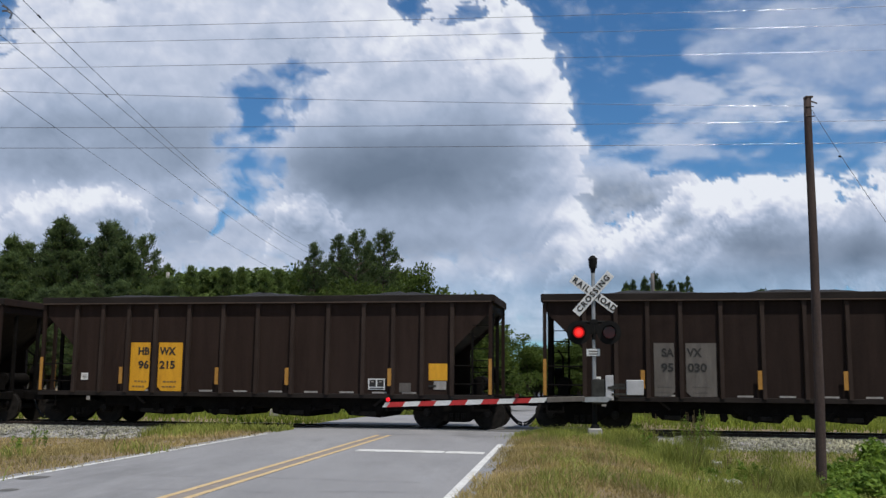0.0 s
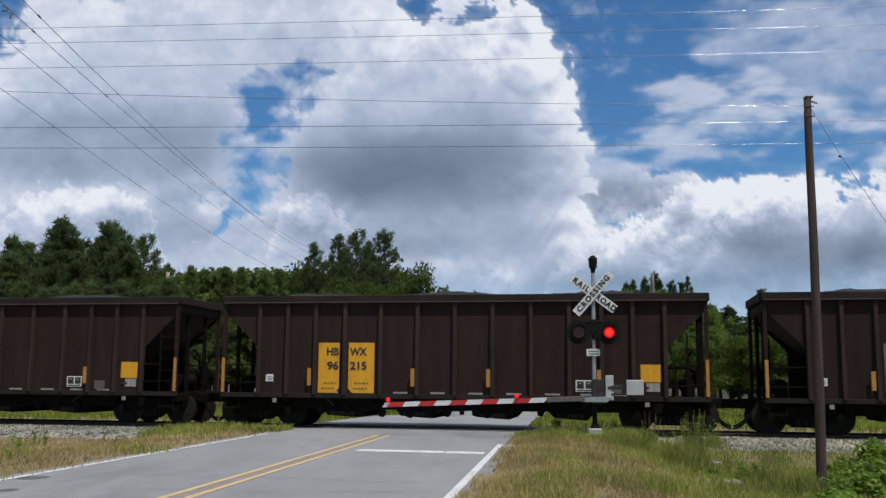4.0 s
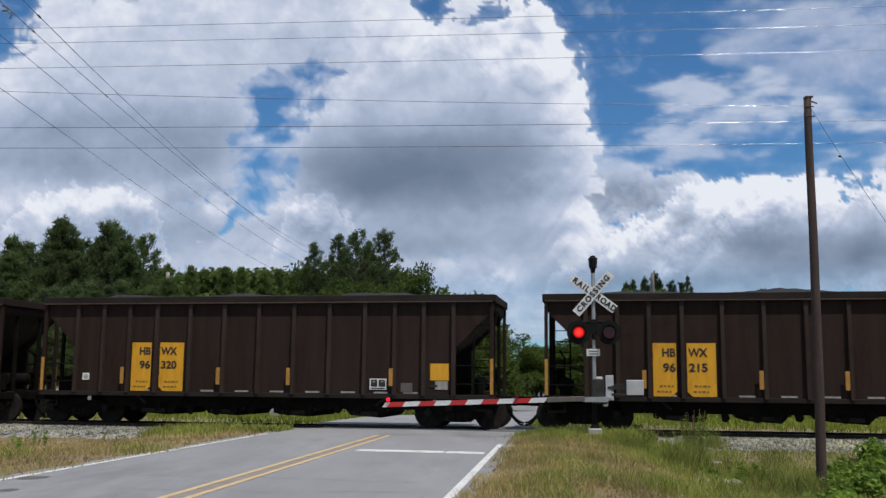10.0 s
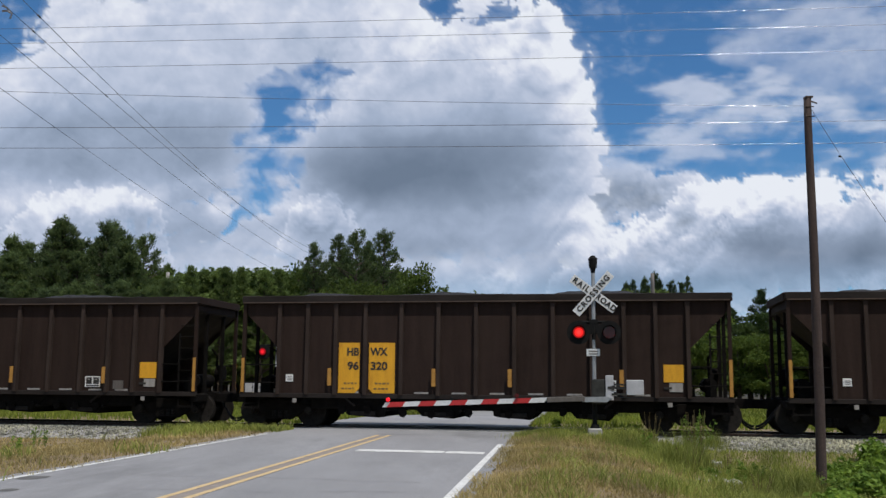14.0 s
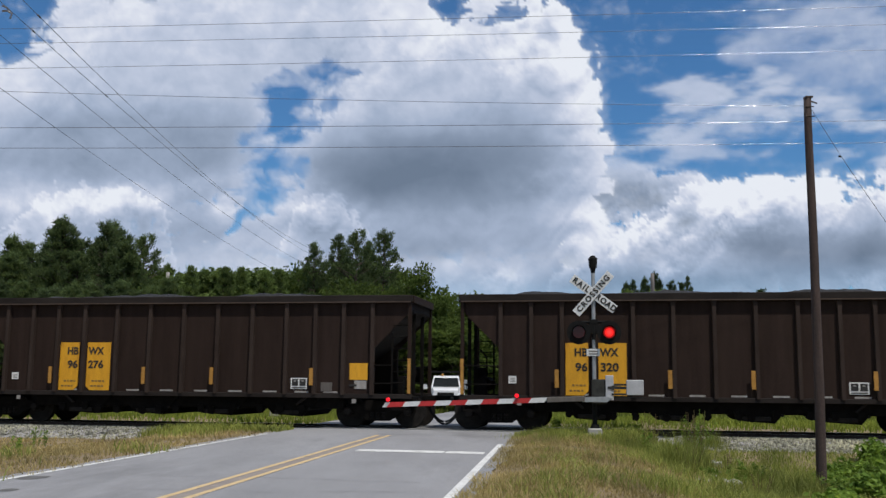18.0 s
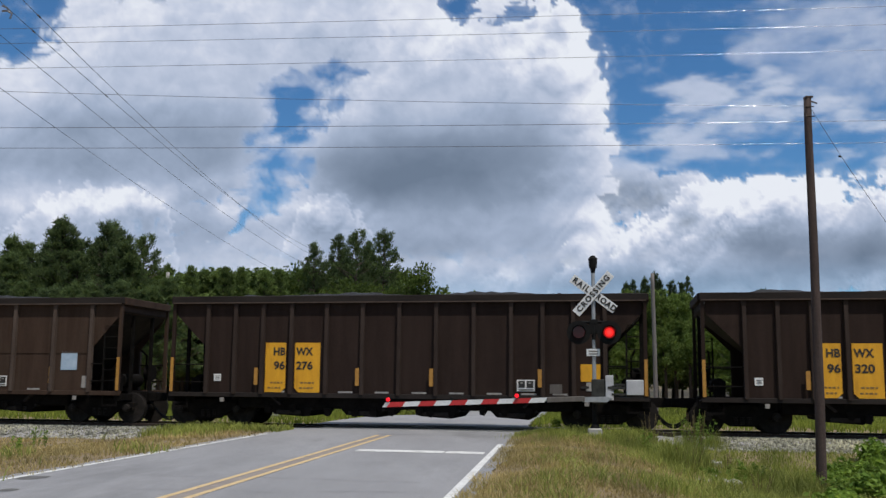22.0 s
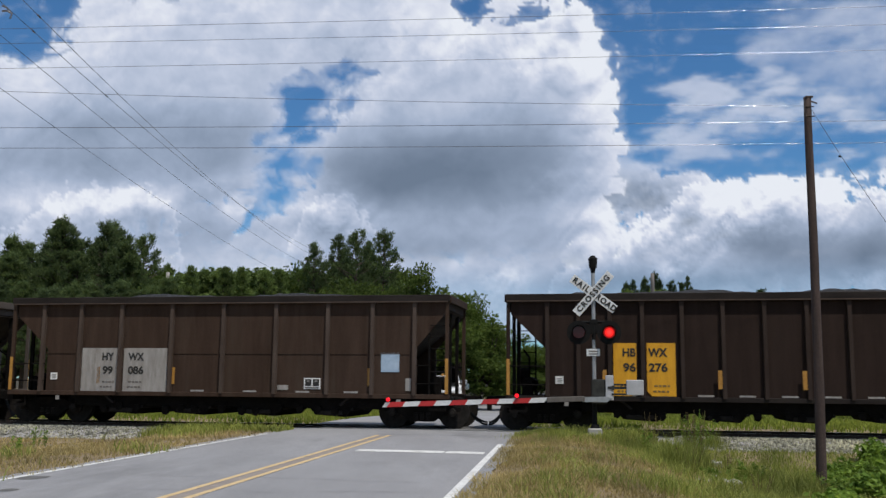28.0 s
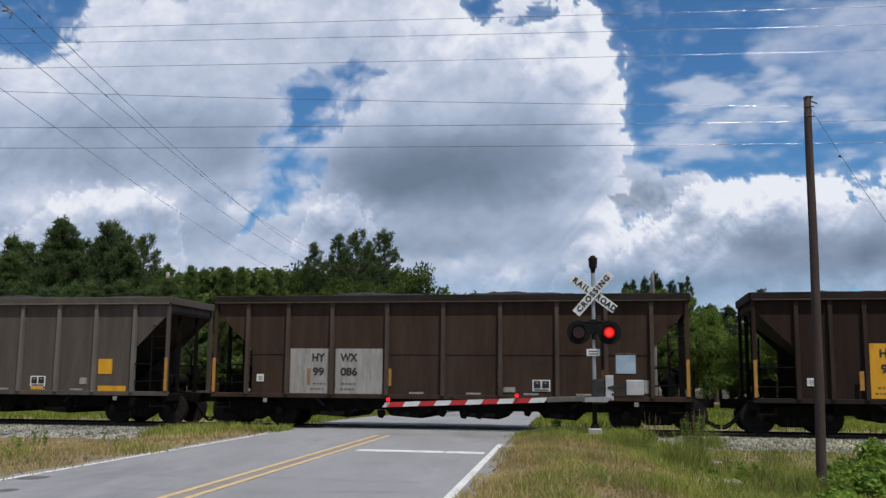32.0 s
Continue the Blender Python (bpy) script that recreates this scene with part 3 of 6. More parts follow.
        box_part("tag", (sx * 5.35, -1.56, 0.77), (0.12, 0.01, 0.12), M_OLDWHITE, car, label="small white tag plate")
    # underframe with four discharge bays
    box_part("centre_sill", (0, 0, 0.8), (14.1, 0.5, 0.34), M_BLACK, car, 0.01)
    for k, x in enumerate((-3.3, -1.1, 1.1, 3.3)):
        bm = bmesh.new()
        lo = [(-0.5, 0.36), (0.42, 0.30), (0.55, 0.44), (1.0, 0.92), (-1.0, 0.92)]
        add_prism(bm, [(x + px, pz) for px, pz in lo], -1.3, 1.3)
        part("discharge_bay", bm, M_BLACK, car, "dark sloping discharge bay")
        box_part("bay_door", (x - 0.05, -1.33, 0.42), (0.75, 0.05, 0.12), M_WHEEL, car, 0.01)
        bar_part("door_shaft", (x + 0.62, -1.35, 0.52), (x + 0.62, 1.35, 0.52), 0.04, M_WHEEL, car)
    lrng = random.Random(len(ribs))
    for k in range(13):
        x = -3.9 + k * 0.62 + lrng.uniform(-0.18, 0.18)
        z = 0.36 + lrng.uniform(-0.05, 0.1)
        bm = bmesh.new()
        add_prism(bm, [(x - 0.1, z + 0.2), (x - 0.07, z), (x + 0.05, z - 0.03), (x + 0.13, z + 0.08), (x + 0.1, z + 0.2)], -1.4, -1.28)
        part("door_latch", bm, M_BLACK, car)
    # dark block added to fill the gaps between sill and bays
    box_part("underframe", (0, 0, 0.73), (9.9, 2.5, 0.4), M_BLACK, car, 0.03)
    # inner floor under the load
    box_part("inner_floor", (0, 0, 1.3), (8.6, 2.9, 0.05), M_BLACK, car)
    # stencils
    for r0, r1 in zip(ribs, ribs[1:]):
        if -4.2 < (r0 + r1) / 2 < 4.9:
            box_part("sill_mark", ((r0 + r1) / 2 + 0.05, -1.505, 1.02), (0.42, 0.008, 0.05), M_OLDWHITE, car, label="small worn white stencil bar")
    refl = {"A": (-4.29, -1.21, 0.97, 4.06), "B": (-4.05, -1.62, 1.58, 4.47), "C": (-4.45, -2.0, 1.0, 4.3)}[panel_kind]
    if panel_kind != "C":
        for x in refl:
            box_part("reflector", (x, -1.626 if panel_kind == "A" else -1.51, 1.46), (0.11, 0.012, 0.5), M_ORANGE, car, label="faded orange reflector strip")
    box_part("data_square", (-5.54, -1.508, 1.42), (0.22, 0.012, 0.21), M_WHITE, car)
    for k in range(3):
        box_part("data_bar", (-5.53, -1.517, 1.37 + k * 0.045), (0.14, 0.008, 0.015), M_FADED, car)
    x0 = {"A": 3.66, "B": 2.75, "C": 2.72}[panel_kind]
    st = box_part("stencil_board", (x0, -1.508, 1.26), (0.5, 0.012, 0.32), M_WHITE, car, label="black lubrication stencil with white frame")
    for dx in (-0.117, 0.117):
        box_part("stencil_field", (x0 + dx, -1.518, 1.29), (0.19, 0.008, 0.2), M_INK, st)
        box_part("stencil_word", (x0 + dx, -1.526, 1.33), (0.07, 0.006, 0.035), M_OLDWHITE, st)
    box_part("stencil_field", (x0, -1.518, 1.14), (0.42, 0.008, 0.03), M_INK, st)
    if panel_kind == "A":
        box_part("test_panel", (5.46, -1.508, 1.62), (0.54, 0.012, 0.48), M_YELLOW, car, label="yellow test panel")
        box_part("test_note", (5.52, -1.51, 1.24), (0.36, 0.012, 0.24), M_OLDWHITE, car)
        box_part("test_note", (5.3, -1.517, 1.22), (0.22, 0.008, 0.06), M_INK, car)
        box_part("worn_patch", (4.5, -1.508, 1.17), (0.34, 0.01, 0.26), M_FADED, car, label="worn pale paint patch")
    elif panel_kind == "B":
        box_part("blue_panel", (5.08, -1.508, 1.88), (0.54, 0.012, 0.54), M_BLUEPANEL, car, label="pale blue paint patch")
        box_part("worn_patch", (5.62, -1.508, 1.25), (0.16, 0.01, 0.36), M_OLDWHITE, car)
        box_part("worn_patch", (1.85, -1.508, 1.14), (0.34, 0.01, 0.14), M_OLDWHITE, car)
        box_part("weld_seam", (0, -1.505, 2.13), (11.7, 0.02, 0.03), paint, car)
    else:
        box_part("test_panel", (4.95, -1.508, 1.72), (0.46, 0.012, 0.46), M_YELLOW, car, label="yellow test panel")
        box_part("kick_strip", (5.2, -1.508, 1.06), (0.92, 0.012, 0.16), M_YELLOW, car)
        box_part("kick_strip", (2.7, -1.508, 1.06), (0.42, 0.01, 0.1), M_YELLOW, car)
        box_part("worn_patch", (4.25, -1.508, 1.28), (0.24, 0.01, 0.2), M_OLDWHITE, car)
    return car


def number_panels(car, first, second, panel, ink, x, z0, z1, size=0.31, inset=0.02, cut=0.13):
    """Two painted panels on both sides of a rib with the car's marks."""
    (l0, l1), (r0, r1) = x
    h = z1 - z0
    small = M_DATA if panel == M_YELLOW else M_FADED
    bm = bmesh.new()
    add_prism(bm, [(l0, z0), (l1 - cut, z0), (l1, z0 + cut), (l1, z1), (l0, z1)], -1.516, -1.502)
    a = part("number_panel", bm, panel, car, "painted number panel")
    bm = bmesh.new()
    add_prism(bm, [(r0 + cut, z0), (r1, z0), (r1, z1), (r0, z1), (r0, z0 + cut)], -1.516, -1.502)
    b = part("number_panel", bm, panel, car, "painted number panel")
    for k, (l, r) in enumerate((first, second)):
        z = z1 - 0.27 - k * 0.41
        words(l, size, ink, a, pose(l1 - inset, -1.52, z, 90), align="RIGHT", wide=(0.92, 1.1)[k])
        words(r, size, ink, b, pose(r0 + 0.03 + inset, -1.52, z, 90), align="LEFT", wide=(0.9, 1.08)[k])
    # worn small lines of data under the number
    for k in range(2):
        z = z0 + 0.13 + k * 0.15
        for j, w in enumerate((0.09, 0.07, 0.1, 0.06)):
            box_part("data_bar", (l1 - 0.42 + j * 0.105 - 0.07 * (1 - k), -1.519, z), (w * 0.8, 0.006, 0.05), small, a)
            box_part("data_bar", (r0 + 0.2 + j * 0.115 + 0.03 * k, -1.519, z), (w, 0.006, 0.05), small, b)


def coal_load(seed):
    rng = random.Random(seed)
    nx, ny = 64, 14
    bm = bmesh.new()
    grid = []
    for i in range(nx + 1):
        row = []
        x = -6.8 + 13.6 * i / nx
        for j in range(ny + 1):
            y = -1.32 + 2.64 * j / ny
            edge = smooth01(1.32 - abs(y), 0, 0.9) * smooth01(6.8 - abs(x), 0, 1.9)
            hump = 0.3 + 0.05 * math.sin(x * 1.45 + seed) + 0.05 * noise.noise(Vector((x * 0.8, y, seed)))
            z = 3.66 + edge * hump + rng.uniform(-0.03, 0.03)
            row.append(bm.verts.new((x, y, z)))
        grid.append(row)
    for i in range(nx):
        for j in range(ny):
            bm.faces.new((grid[i][j], grid[i + 1][j], grid[i + 1][j + 1], grid[i][j + 1]))
    # lumps of coal on the heap
    for _ in range(220):
        x, y = rng.uniform(-6.2, 6.2), rng.uniform(-1.2, 0.5)
        edge = smooth01(1.32 - abs(y), 0, 0.9) * smooth01(6.8 - abs(x), 0, 1.9)
        bmesh.ops.create_cube(bm, size=rng.uniform(0.03, 0.07), matrix=pose(x, y, 3.64 + edge * 0.27, rng.uniform(0, 90), rng.uniform(0, 90), rng.uniform(0, 90)))
    ob = part("coal_load", bm, M_COAL)
    return tagged(ob, "heaped black coal filling the open hopper car", "coal", "coal loads of the train")


M_DARKBROWN = surf("darker_brown_car_paint", (0.019, 0.0122, 0.0102), (0.033, 0.0215, 0.018), scale=1.2, rough=0.75, bump=0.12, fine=45, stretch=(2.2, 2.2, 0.3), grime=(0.027, 0.0185, 0.0155), spec=0.1)
LABEL_A = "dark brown ribbed open-top steel hopper car loaded with coal"
hopper = build_hopper(RIBS_A, M_BROWN, LABEL_A, "A")
cars = [hopper] + [copy_thing(hopper, Matrix.Identity(4)) for _ in range(3)]
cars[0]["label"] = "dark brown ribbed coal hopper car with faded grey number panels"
# the leading car gets a darker brown than its three copies
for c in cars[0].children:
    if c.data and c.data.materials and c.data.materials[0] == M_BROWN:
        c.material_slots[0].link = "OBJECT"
        c.material_slots[0].material = M_DARKBROWN
for c in cars[1:]:
    c["label"] = "dark brown ribbed coal hopper car with yellow number panels"
cars.append(build_hopper(RIBS_B, M_BROWN2, "faded brown wide-ribbed coal hopper car with pale number panels", "B"))
cars.append(build_hopper(RIBS_C, M_GREY, "weathered grey-brown ribbed coal hopper car", "C"))
PANEL_A = ((-4.05, -3.42), (-3.14, -2.37))
number_panels(cars[0], ("SA", "VX"), ("95", "030"), M_FADED, M_INK, ((-3.98, -3.43), (-3.13, -2.32)), 1.0, 2.45)
for c, num in zip(cars[1:4], ("215", "320", "276")):
    number_panels(c, ("HB", "WX"), ("96", num), M_YELLOW, M_INK, PANEL_A, 1.0, 2.45)
number_panels(cars[4], ("HY", "WX"), ("99", "086"), M_OLDWHITE, M_INK, ((-4.62, -3.45), (-3.24, -1.82)), 0.98, 2.28, inset=0.13, cut=0.004)
coals = [coal_load(k + 1) for k in range(6)]
CAR_PITCH = 15.48
CAR_AT = [CAR_PITCH * k for k in (1, 0, -1, -2, -3, -4)]


def train_s(t):
    """Where the middle of the second car is along the track."""
    q = t / 16
    return -10.548 + 22.446 * q + 6.847 * q ** 2 - 6.671 * q ** 3 + 3.32 * q ** 4 - 0.623 * q ** 5


# ---------------------------------------------------------------- crossing signal
def build_signal():
    sg = root("crossing_signal", pose(3.9, 24.8, -0.05, 0, 0, -7), "railroad crossing signal mast with crossbuck, flashing red lamps and lowered gate", "crossing signal")
    bm = bmesh.new()
    add_box(bm, (0, 0, 0.06), (0.36, 0.36, 0.4))
    bevel(bm, 0.03)
    part("footing", bm, M_CONCRETE, sg)
    bm = bmesh.new()
    add_cyl(bm, (0, 0, 0.2), (0, 0, 4.25), 0.052, 0.05, seg=18)
    add_cyl(bm, (0, 0, 0.2), (0, 0, 0.3), 0.15, 0.1, seg=18)
    part("mast", bm, M_GALV, sg, "galvanised mast", smooth=False)
    bm = bmesh.new()
    add_cyl(bm, (0, 0, 0.25), (0, 0, 0.95), 0.062, seg=18)
    add_cyl(bm, (0, 0, 0.25), (0, 0, 0.36), 0.13, 0.09, seg=18)
    part("mast_sleeve", bm, M_MATTBLACK, sg, "dark lower mast sleeve")
    bm = bmesh.new()
    add_cyl(bm, (0, 0, 4.22), (0, 0, 4.38), 0.05, 0.08, seg=14)
    add_cyl(bm, (0, 0, 4.36), (0, 0, 4.6), 0.1, 0.12, seg=18)
    add_cyl(bm, (0, 0, 4.6), (0, 0, 4.68), 0.12, 0.05, seg=18)
    part("bell", bm, M_MATTBLACK, sg, "dark crossing bell on the mast top")
    # crossbuck: two crossed boards
    zc = 3.68
    # board falling to the right, behind
    b1 = pose(0.0, -0.085, zc, 0, 37, 0)
    bm = bmesh.new()
    add_box(bm, (0, 0, 0), (1.37, 0.012, 0.235))
    bevel(bm, 0.004)
    back = part("crossbuck_board", bm, M_SIGN, sg, "white board lettered RAIL ROAD", at=b1)
    words("RAIL", 0.2, M_INK, back, pose(-0.385, -0.012, 0, 90), space=1.3)
    words("ROAD", 0.2, M_INK, back, pose(0.4, -0.012, 0, 90), space=1.12)
    b2 = pose(0.0, -0.115, zc, 0, -49, 0)
    bm = bmesh.new()
    add_box(bm, (0, 0, 0), (1.37, 0.012, 0.235))
    bevel(bm, 0.004)
    front = part("crossbuck_board", bm, M_SIGN, sg, "white board lettered CROSSING", at=b2)
    words("CROSSING", 0.2, M_INK, front, pose(0, -0.012, 0, 90), space=1.32)
    bm = bmesh.new()
    for z in (-0.12, 0.12):
        add_box(bm, (0, -0.06, zc + z), (0.18, 0.05, 0.04))
    part("sign_clamp", bm, M_GALV, sg)
    # lamp arm
    bm = bmesh.new()
    add_cyl(bm, (-0.42, -0.02, 2.95), (0.42, -0.02, 2.95), 0.035, seg=12)
    add_box(bm, (0, 0, 2.95), (0.2, 0.2, 0.14))
    add_cyl(bm, (0, -0.06, 2.5), (0, -0.06, 2.95), 0.045, seg=10)
    add_box(bm, (0.0, -0.02, 2.78), (0.26, 0.16, 0.26))
    part("lamp_arm", bm, M_MATTBLACK, sg)
    lamps = []
    for x in (-0.385, 0.385):
        bm = bmesh.new()
        add_cyl(bm, (x, -0.14, 2.68), (x, -0.13, 2.68), 0.305, seg=36)
        add_cyl(bm, (x, -0.13, 2.68), (x, 0.12, 2.68), 0.19, 0.12, seg=24)
        bg = part("lamp_background", bm, M_MATTBLACK, sg, "round black lamp background")
        # hood: upper half of a tube
        bm = bmesh.new()
        r = 0.175
        n = 20
        va, vb = [], []
        for k in range(n + 1):
            a = radians(-20) + radians(220) * k / n
            va.append(bm.verts.new((x + r * math.cos(a), -0.14, 2.68 + r * math.sin(a))))
            vb.append(bm.verts.new((x + r * math.cos(a), -0.14 - 0.26 * max(0.25, math.sin(a) * 0.9 + 0.1), 2.68 + r * math.sin(a))))
        for k in range(n):
            bm.faces.new((va[k], va[k + 1], vb[k + 1], vb[k]))
        geom = bmesh.ops.solidify(bm, geom=list(bm.faces), thickness=0.008)
        part("hood", bm, M_MATTBLACK, bg)
        # lens drum: lit on one side, dark on the other
        lens = part("lens", disc_mesh(0.152, 0.03), M_DARKLENS, sg, "round red lens", at=pose(x, -0.185, 2.68))
        lit = disc_face(0.148, -0.0165)
        part("glow_face", lit, M_LIT, lens, "glowing red face")
        lamps.append(lens)
        box_part("visor_bracket", (x, -0.05, 2.88), (0.08, 0.16, 0.1), M_MATTBLACK, sg)
    box_part("track_sign", (-0.02, -0.085, 2.17), (0.34, 0.012, 0.18), M_SIGN, sg, 0.003, "small white plate with worn writing")
    for k in range(2):
        box_part("plate_bar", (-0.02, -0.095, 2.135 + 0.07 * k), (0.22, 0.006, 0.025), M_FADED, sg)
    # gate mechanism
    bm = bmesh.new()
    add_box(bm, (0.12, -0.02, 1.18), (0.38, 0.4, 0.62))
    bevel(bm, 0.03, 2)
    part("gate_mechanism", bm, M_MECH, sg, "grey gate mechanism housing", )
    bm = bmesh.new()
    add_box(bm, (0.37, -0.24, 1.28), (0.2, 0.05, 0.62))
    bevel(bm, 0.01)
    part("counterweight_plate", bm, M_WEIGHT, sg, "white steel counterweight plate")
    bm = bmesh.new()
    add_box(bm, (1.0, -0.24, 1.29), (0.43, 0.12, 0.38))
    bevel(bm, 0.015)
    part("counterweight", bm, M_WEIGHT, sg, "white steel counterweight plate")
    bm = bmesh.new()
    add_box(bm, (0.7, -0.24, 1.28), (0.75, 0.07, 0.07))
    add_box(bm, (0.72, -0.24, 1.12), (0.6, 0.07, 0.05))
    add_box(bm, (0.62, -0.2, 1.36), (0.42, 0.1, 0.05))
    add_cyl(bm, (0.45, -0.28, 1.28), (0.45, -0.1, 1.28), 0.06, seg=10)
    add_box(bm, (0.85, -0.22, 1.05), (0.7, 0.05, 0.03))
    part("counterweight_arm", bm, M_MECH, sg)
    bm = bmesh.new()
    add_prism(bm, [(-0.32, 0.92), (0.3, 0.92), (0.42, 1.02), (0.3, 1.06), (-0.3, 1.04)], -0.3, -0.2)
    part("gate_bracket", bm, M_GALV, sg, "pale steel gate arm bracket")
    # gate arm with red and white stripes
    drop = radians(2.3)
    bm = bmesh.new()
    add_box(bm, (2.55, 0.012, 0), (5.1, 0.024, 0.06))
    arm = part("gate_arm", bm, M_GALV, sg, "striped red and white gate arm", at=pose(-0.28, -0.28, 1.0) @ Matrix.Rotation(-drop, 4, "Y") @ pose(0, 0, 0, 0, 0, 180))
    box_part("marker_housing", (3.35, 0.02, 0.1), (0.09, 0.08, 0.1), M_MATTBLACK, arm, 0.02, "dark marker lamp facing away")
    x, k = 0.95, 0
    w = 0.405
    pat = []
    while x < 5.1:
        x1 = min(x + w, 5.12)
        pat.append((x, x1, k % 2))
        x, k = x1, k + 1
    for x0, x1, k in pat:
        bm = bmesh.new()
        sl = 0.045
        h0, h1 = 0.062, 0.062
        add_prism(bm, [(x0 + sl, -h0), (x1 + sl, -h0), (x1 - sl, h1), (x0 - sl, h1)], 0.025, 0.045)
        part("stripe", bm, M_SIGN if k % 2 == 0 else M_RED, arm)
    bm = bmesh.new()
    add_box(bm, (0.45, 0.03, 0), (0.95, 0.05, 0.13))
    bevel(bm, 0.01)
    part("arm_sleeve", bm, M_FADED, arm, "grey arm sleeve")
    gate_lamps = []
    for x, lit in ((5.0, True), (1.68, False)):
        bm = bmesh.new()
        add_box(bm, (x, 0.02, 0.085), (0.05, 0.05, 0.06))
        add_cyl(bm, (x, -0.03, 0.13), (x, 0.05, 0.13), 0.055, seg=14)
        hs = part("marker_housing", bm, M_MATTBLACK, arm)
        if lit:
            bm = bmesh.new()
            bmesh.ops.create_uvsphere(bm, u_segments=14, v_segments=8, radius=0.052, matrix=pose(x, 0.06, 0.13))
            part("marker_lens", bm, M_LITSMALL, arm, "lit red marker lamp", smooth=True)
        else:
            lens = part("marker_lens", disc_mesh(0.055, 0.03), M_DARKLENS, arm, "small red marker lamp", at=pose(x, 0.075, 0.13, 0, 0, 180))
            part("marker_glow", disc_face(0.053, -0.0165), M_LITSMALL, lens)
            gate_lamps.append(lens)
    return sg, lamps, gate_lamps


def disc_mesh(r, d):
    bm = bmesh.new()
    add_cyl(bm, (0, -d / 2, 0), (0, d / 2, 0), r, seg=28)
    return bm


def disc_face(r, y):
    bm = bmesh.new()
    bm.faces.new([bm.verts.new((r * math.cos(a), y, r * math.sin(a))) for a in np.linspace(0, math.tau, 28, endpoint=False)])
    return bm


signal, LAMPS, GATE_LAMPS = build_signal()


def build_far_signal():
    """The opposite signal beyond the track, seen from behind: its gate closes the other lane."""
    sg = root("crossing_signal", pose(-6.84, 40.0, -0.1, 0, 0, -7), "far crossing signal from behind, blank crossbuck, red lamps, lowered gate", "crossing signal")
    bm = bmesh.new()
    add_box(bm, (0, 0, 0.06), (0.36, 0.36, 0.4))
    bevel(bm, 0.03)
    part("footing", bm, M_CONCRETE, sg)
    bm = bmesh.new()
    add_cyl(bm, (0, 0, 0.2), (0, 0, 4.75), 0.06, 0.055, seg=16)
    add_cyl(bm, (0, 0, 0.2), (0, 0, 0.3), 0.15, 0.1, seg=16)
    part("mast", bm, M_GALV, sg, "galvanised mast")
    for turn, y in ((45, 0.085), (-45, 0.11)):
        bm = bmesh.new()
        add_box(bm, (0, 0, 0), (1.28, 0.012, 0.21))
        bevel(bm, 0.004)
        part("crossbuck_board", bm, M_WEIGHT, sg, "pale metal back of a crossbuck board", at=pose(0.1, y, 3.82, 0, turn, 0))
    bm = bmesh.new()
    add_cyl(bm, (-0.55, 0, 2.88), (0.55, 0, 2.88), 0.035, seg=12)
    add_box(bm, (0, 0, 2.88), (0.2, 0.2, 0.14))
    part("lamp_arm", bm, M_MATTBLACK, sg)
    lamps = []
    for x in (-0.56, 0.3):
        for s in (-1, 1):
            bm = bmesh.new()
            add_cyl(bm, (x, s * 0.14, 2.61), (x, s * 0.13, 2.61), 0.3, seg=32)
            add_cyl(bm, (x, s * 0.13, 2.61), (x, 0, 2.61), 0.19, 0.14, seg=20)
            part("lamp_background", bm, M_MATTBLACK, sg, "round black lamp background")
        lens = part("lens", disc_mesh(0.152, 0.03), M_DARKLENS, sg, "round red lens", at=pose(x, -0.185, 2.61))
        part("glow_face", disc_face(0.148, -0.0165), M_LITFAR, lens, "glowing red face")
        lamps.append(lens)
    bm = bmesh.new()
    add_cyl(bm, (0.62, 0.05, 2.7), (0.86, 0.0, 2.7), 0.14, 0.16, seg=18)
    part("side_lamp", bm, M_WEIGHT, sg, "pale housing of a side lamp")
    box_part("track_sign", (0.1, -0.085, 2.1), (0.22, 0.012, 0.24), M_SIGN, sg, 0.003)
    bm = bmesh.new()
    add_box(bm, (-0.08, 0.0, 1.2), (0.4, 0.4, 0.66))
    bevel(bm, 0.03, 2)
    part("gate_mechanism", bm, M_MECH, sg, "grey gate mechanism housing")
    for x, w, h in ((-1.25, 0.34, 0.42), (-0.9, 0.3, 0.42), (-0.55, 0.28, 0.5)):
        bm = bmesh.new()
        add_box(bm, (x, 0.26, 1.15), (w, 0.12, h))
        bevel(bm, 0.015)
        part("counterweight", bm, M_WEIGHT, sg, "white steel counterweight plate")
    box_part("counterweight_arm", (-0.75, 0.24, 1.15), (1.5, 0.06, 0.09), M_MECH, sg, 0.01)
    arm = box_part("gate_arm", (2.2, 0.26, 0.93), (4.6, 0.03, 0.07), M_GALV, sg, label="striped red and white gate arm")
    for k in range(10):
        bm = bmesh.new()
        x = 0.6 + k * 0.39
        add_prism(bm, [(x + 0.045, 0.87), (x + 0.435, 0.87), (x + 0.345, 0.99), (x - 0.045, 0.99)], 0.225, 0.242)
        part("stripe", bm, M_SIGN if k % 2 else M_RED, arm)
    for x in (4.3, 2.6):
        bm = bmesh.new()
        bmesh.ops.create_uvsphere(bm, u_segments=12, v_segments=8, radius=0.06, matrix=pose(x, 0.25, 1.05))
        part("marker_lens", bm, M_LITSMALL if x > 4 else M_DARKLENS, arm, "red marker lamp", smooth=True)
    return lamps


FAR_LAMPS = build_far_signal()


# ---------------------------------------------------------------- poles and wires
def at_depth(u, v, depth):
    w = view_way(u, v)
    return EYE + w * (depth / w.y)


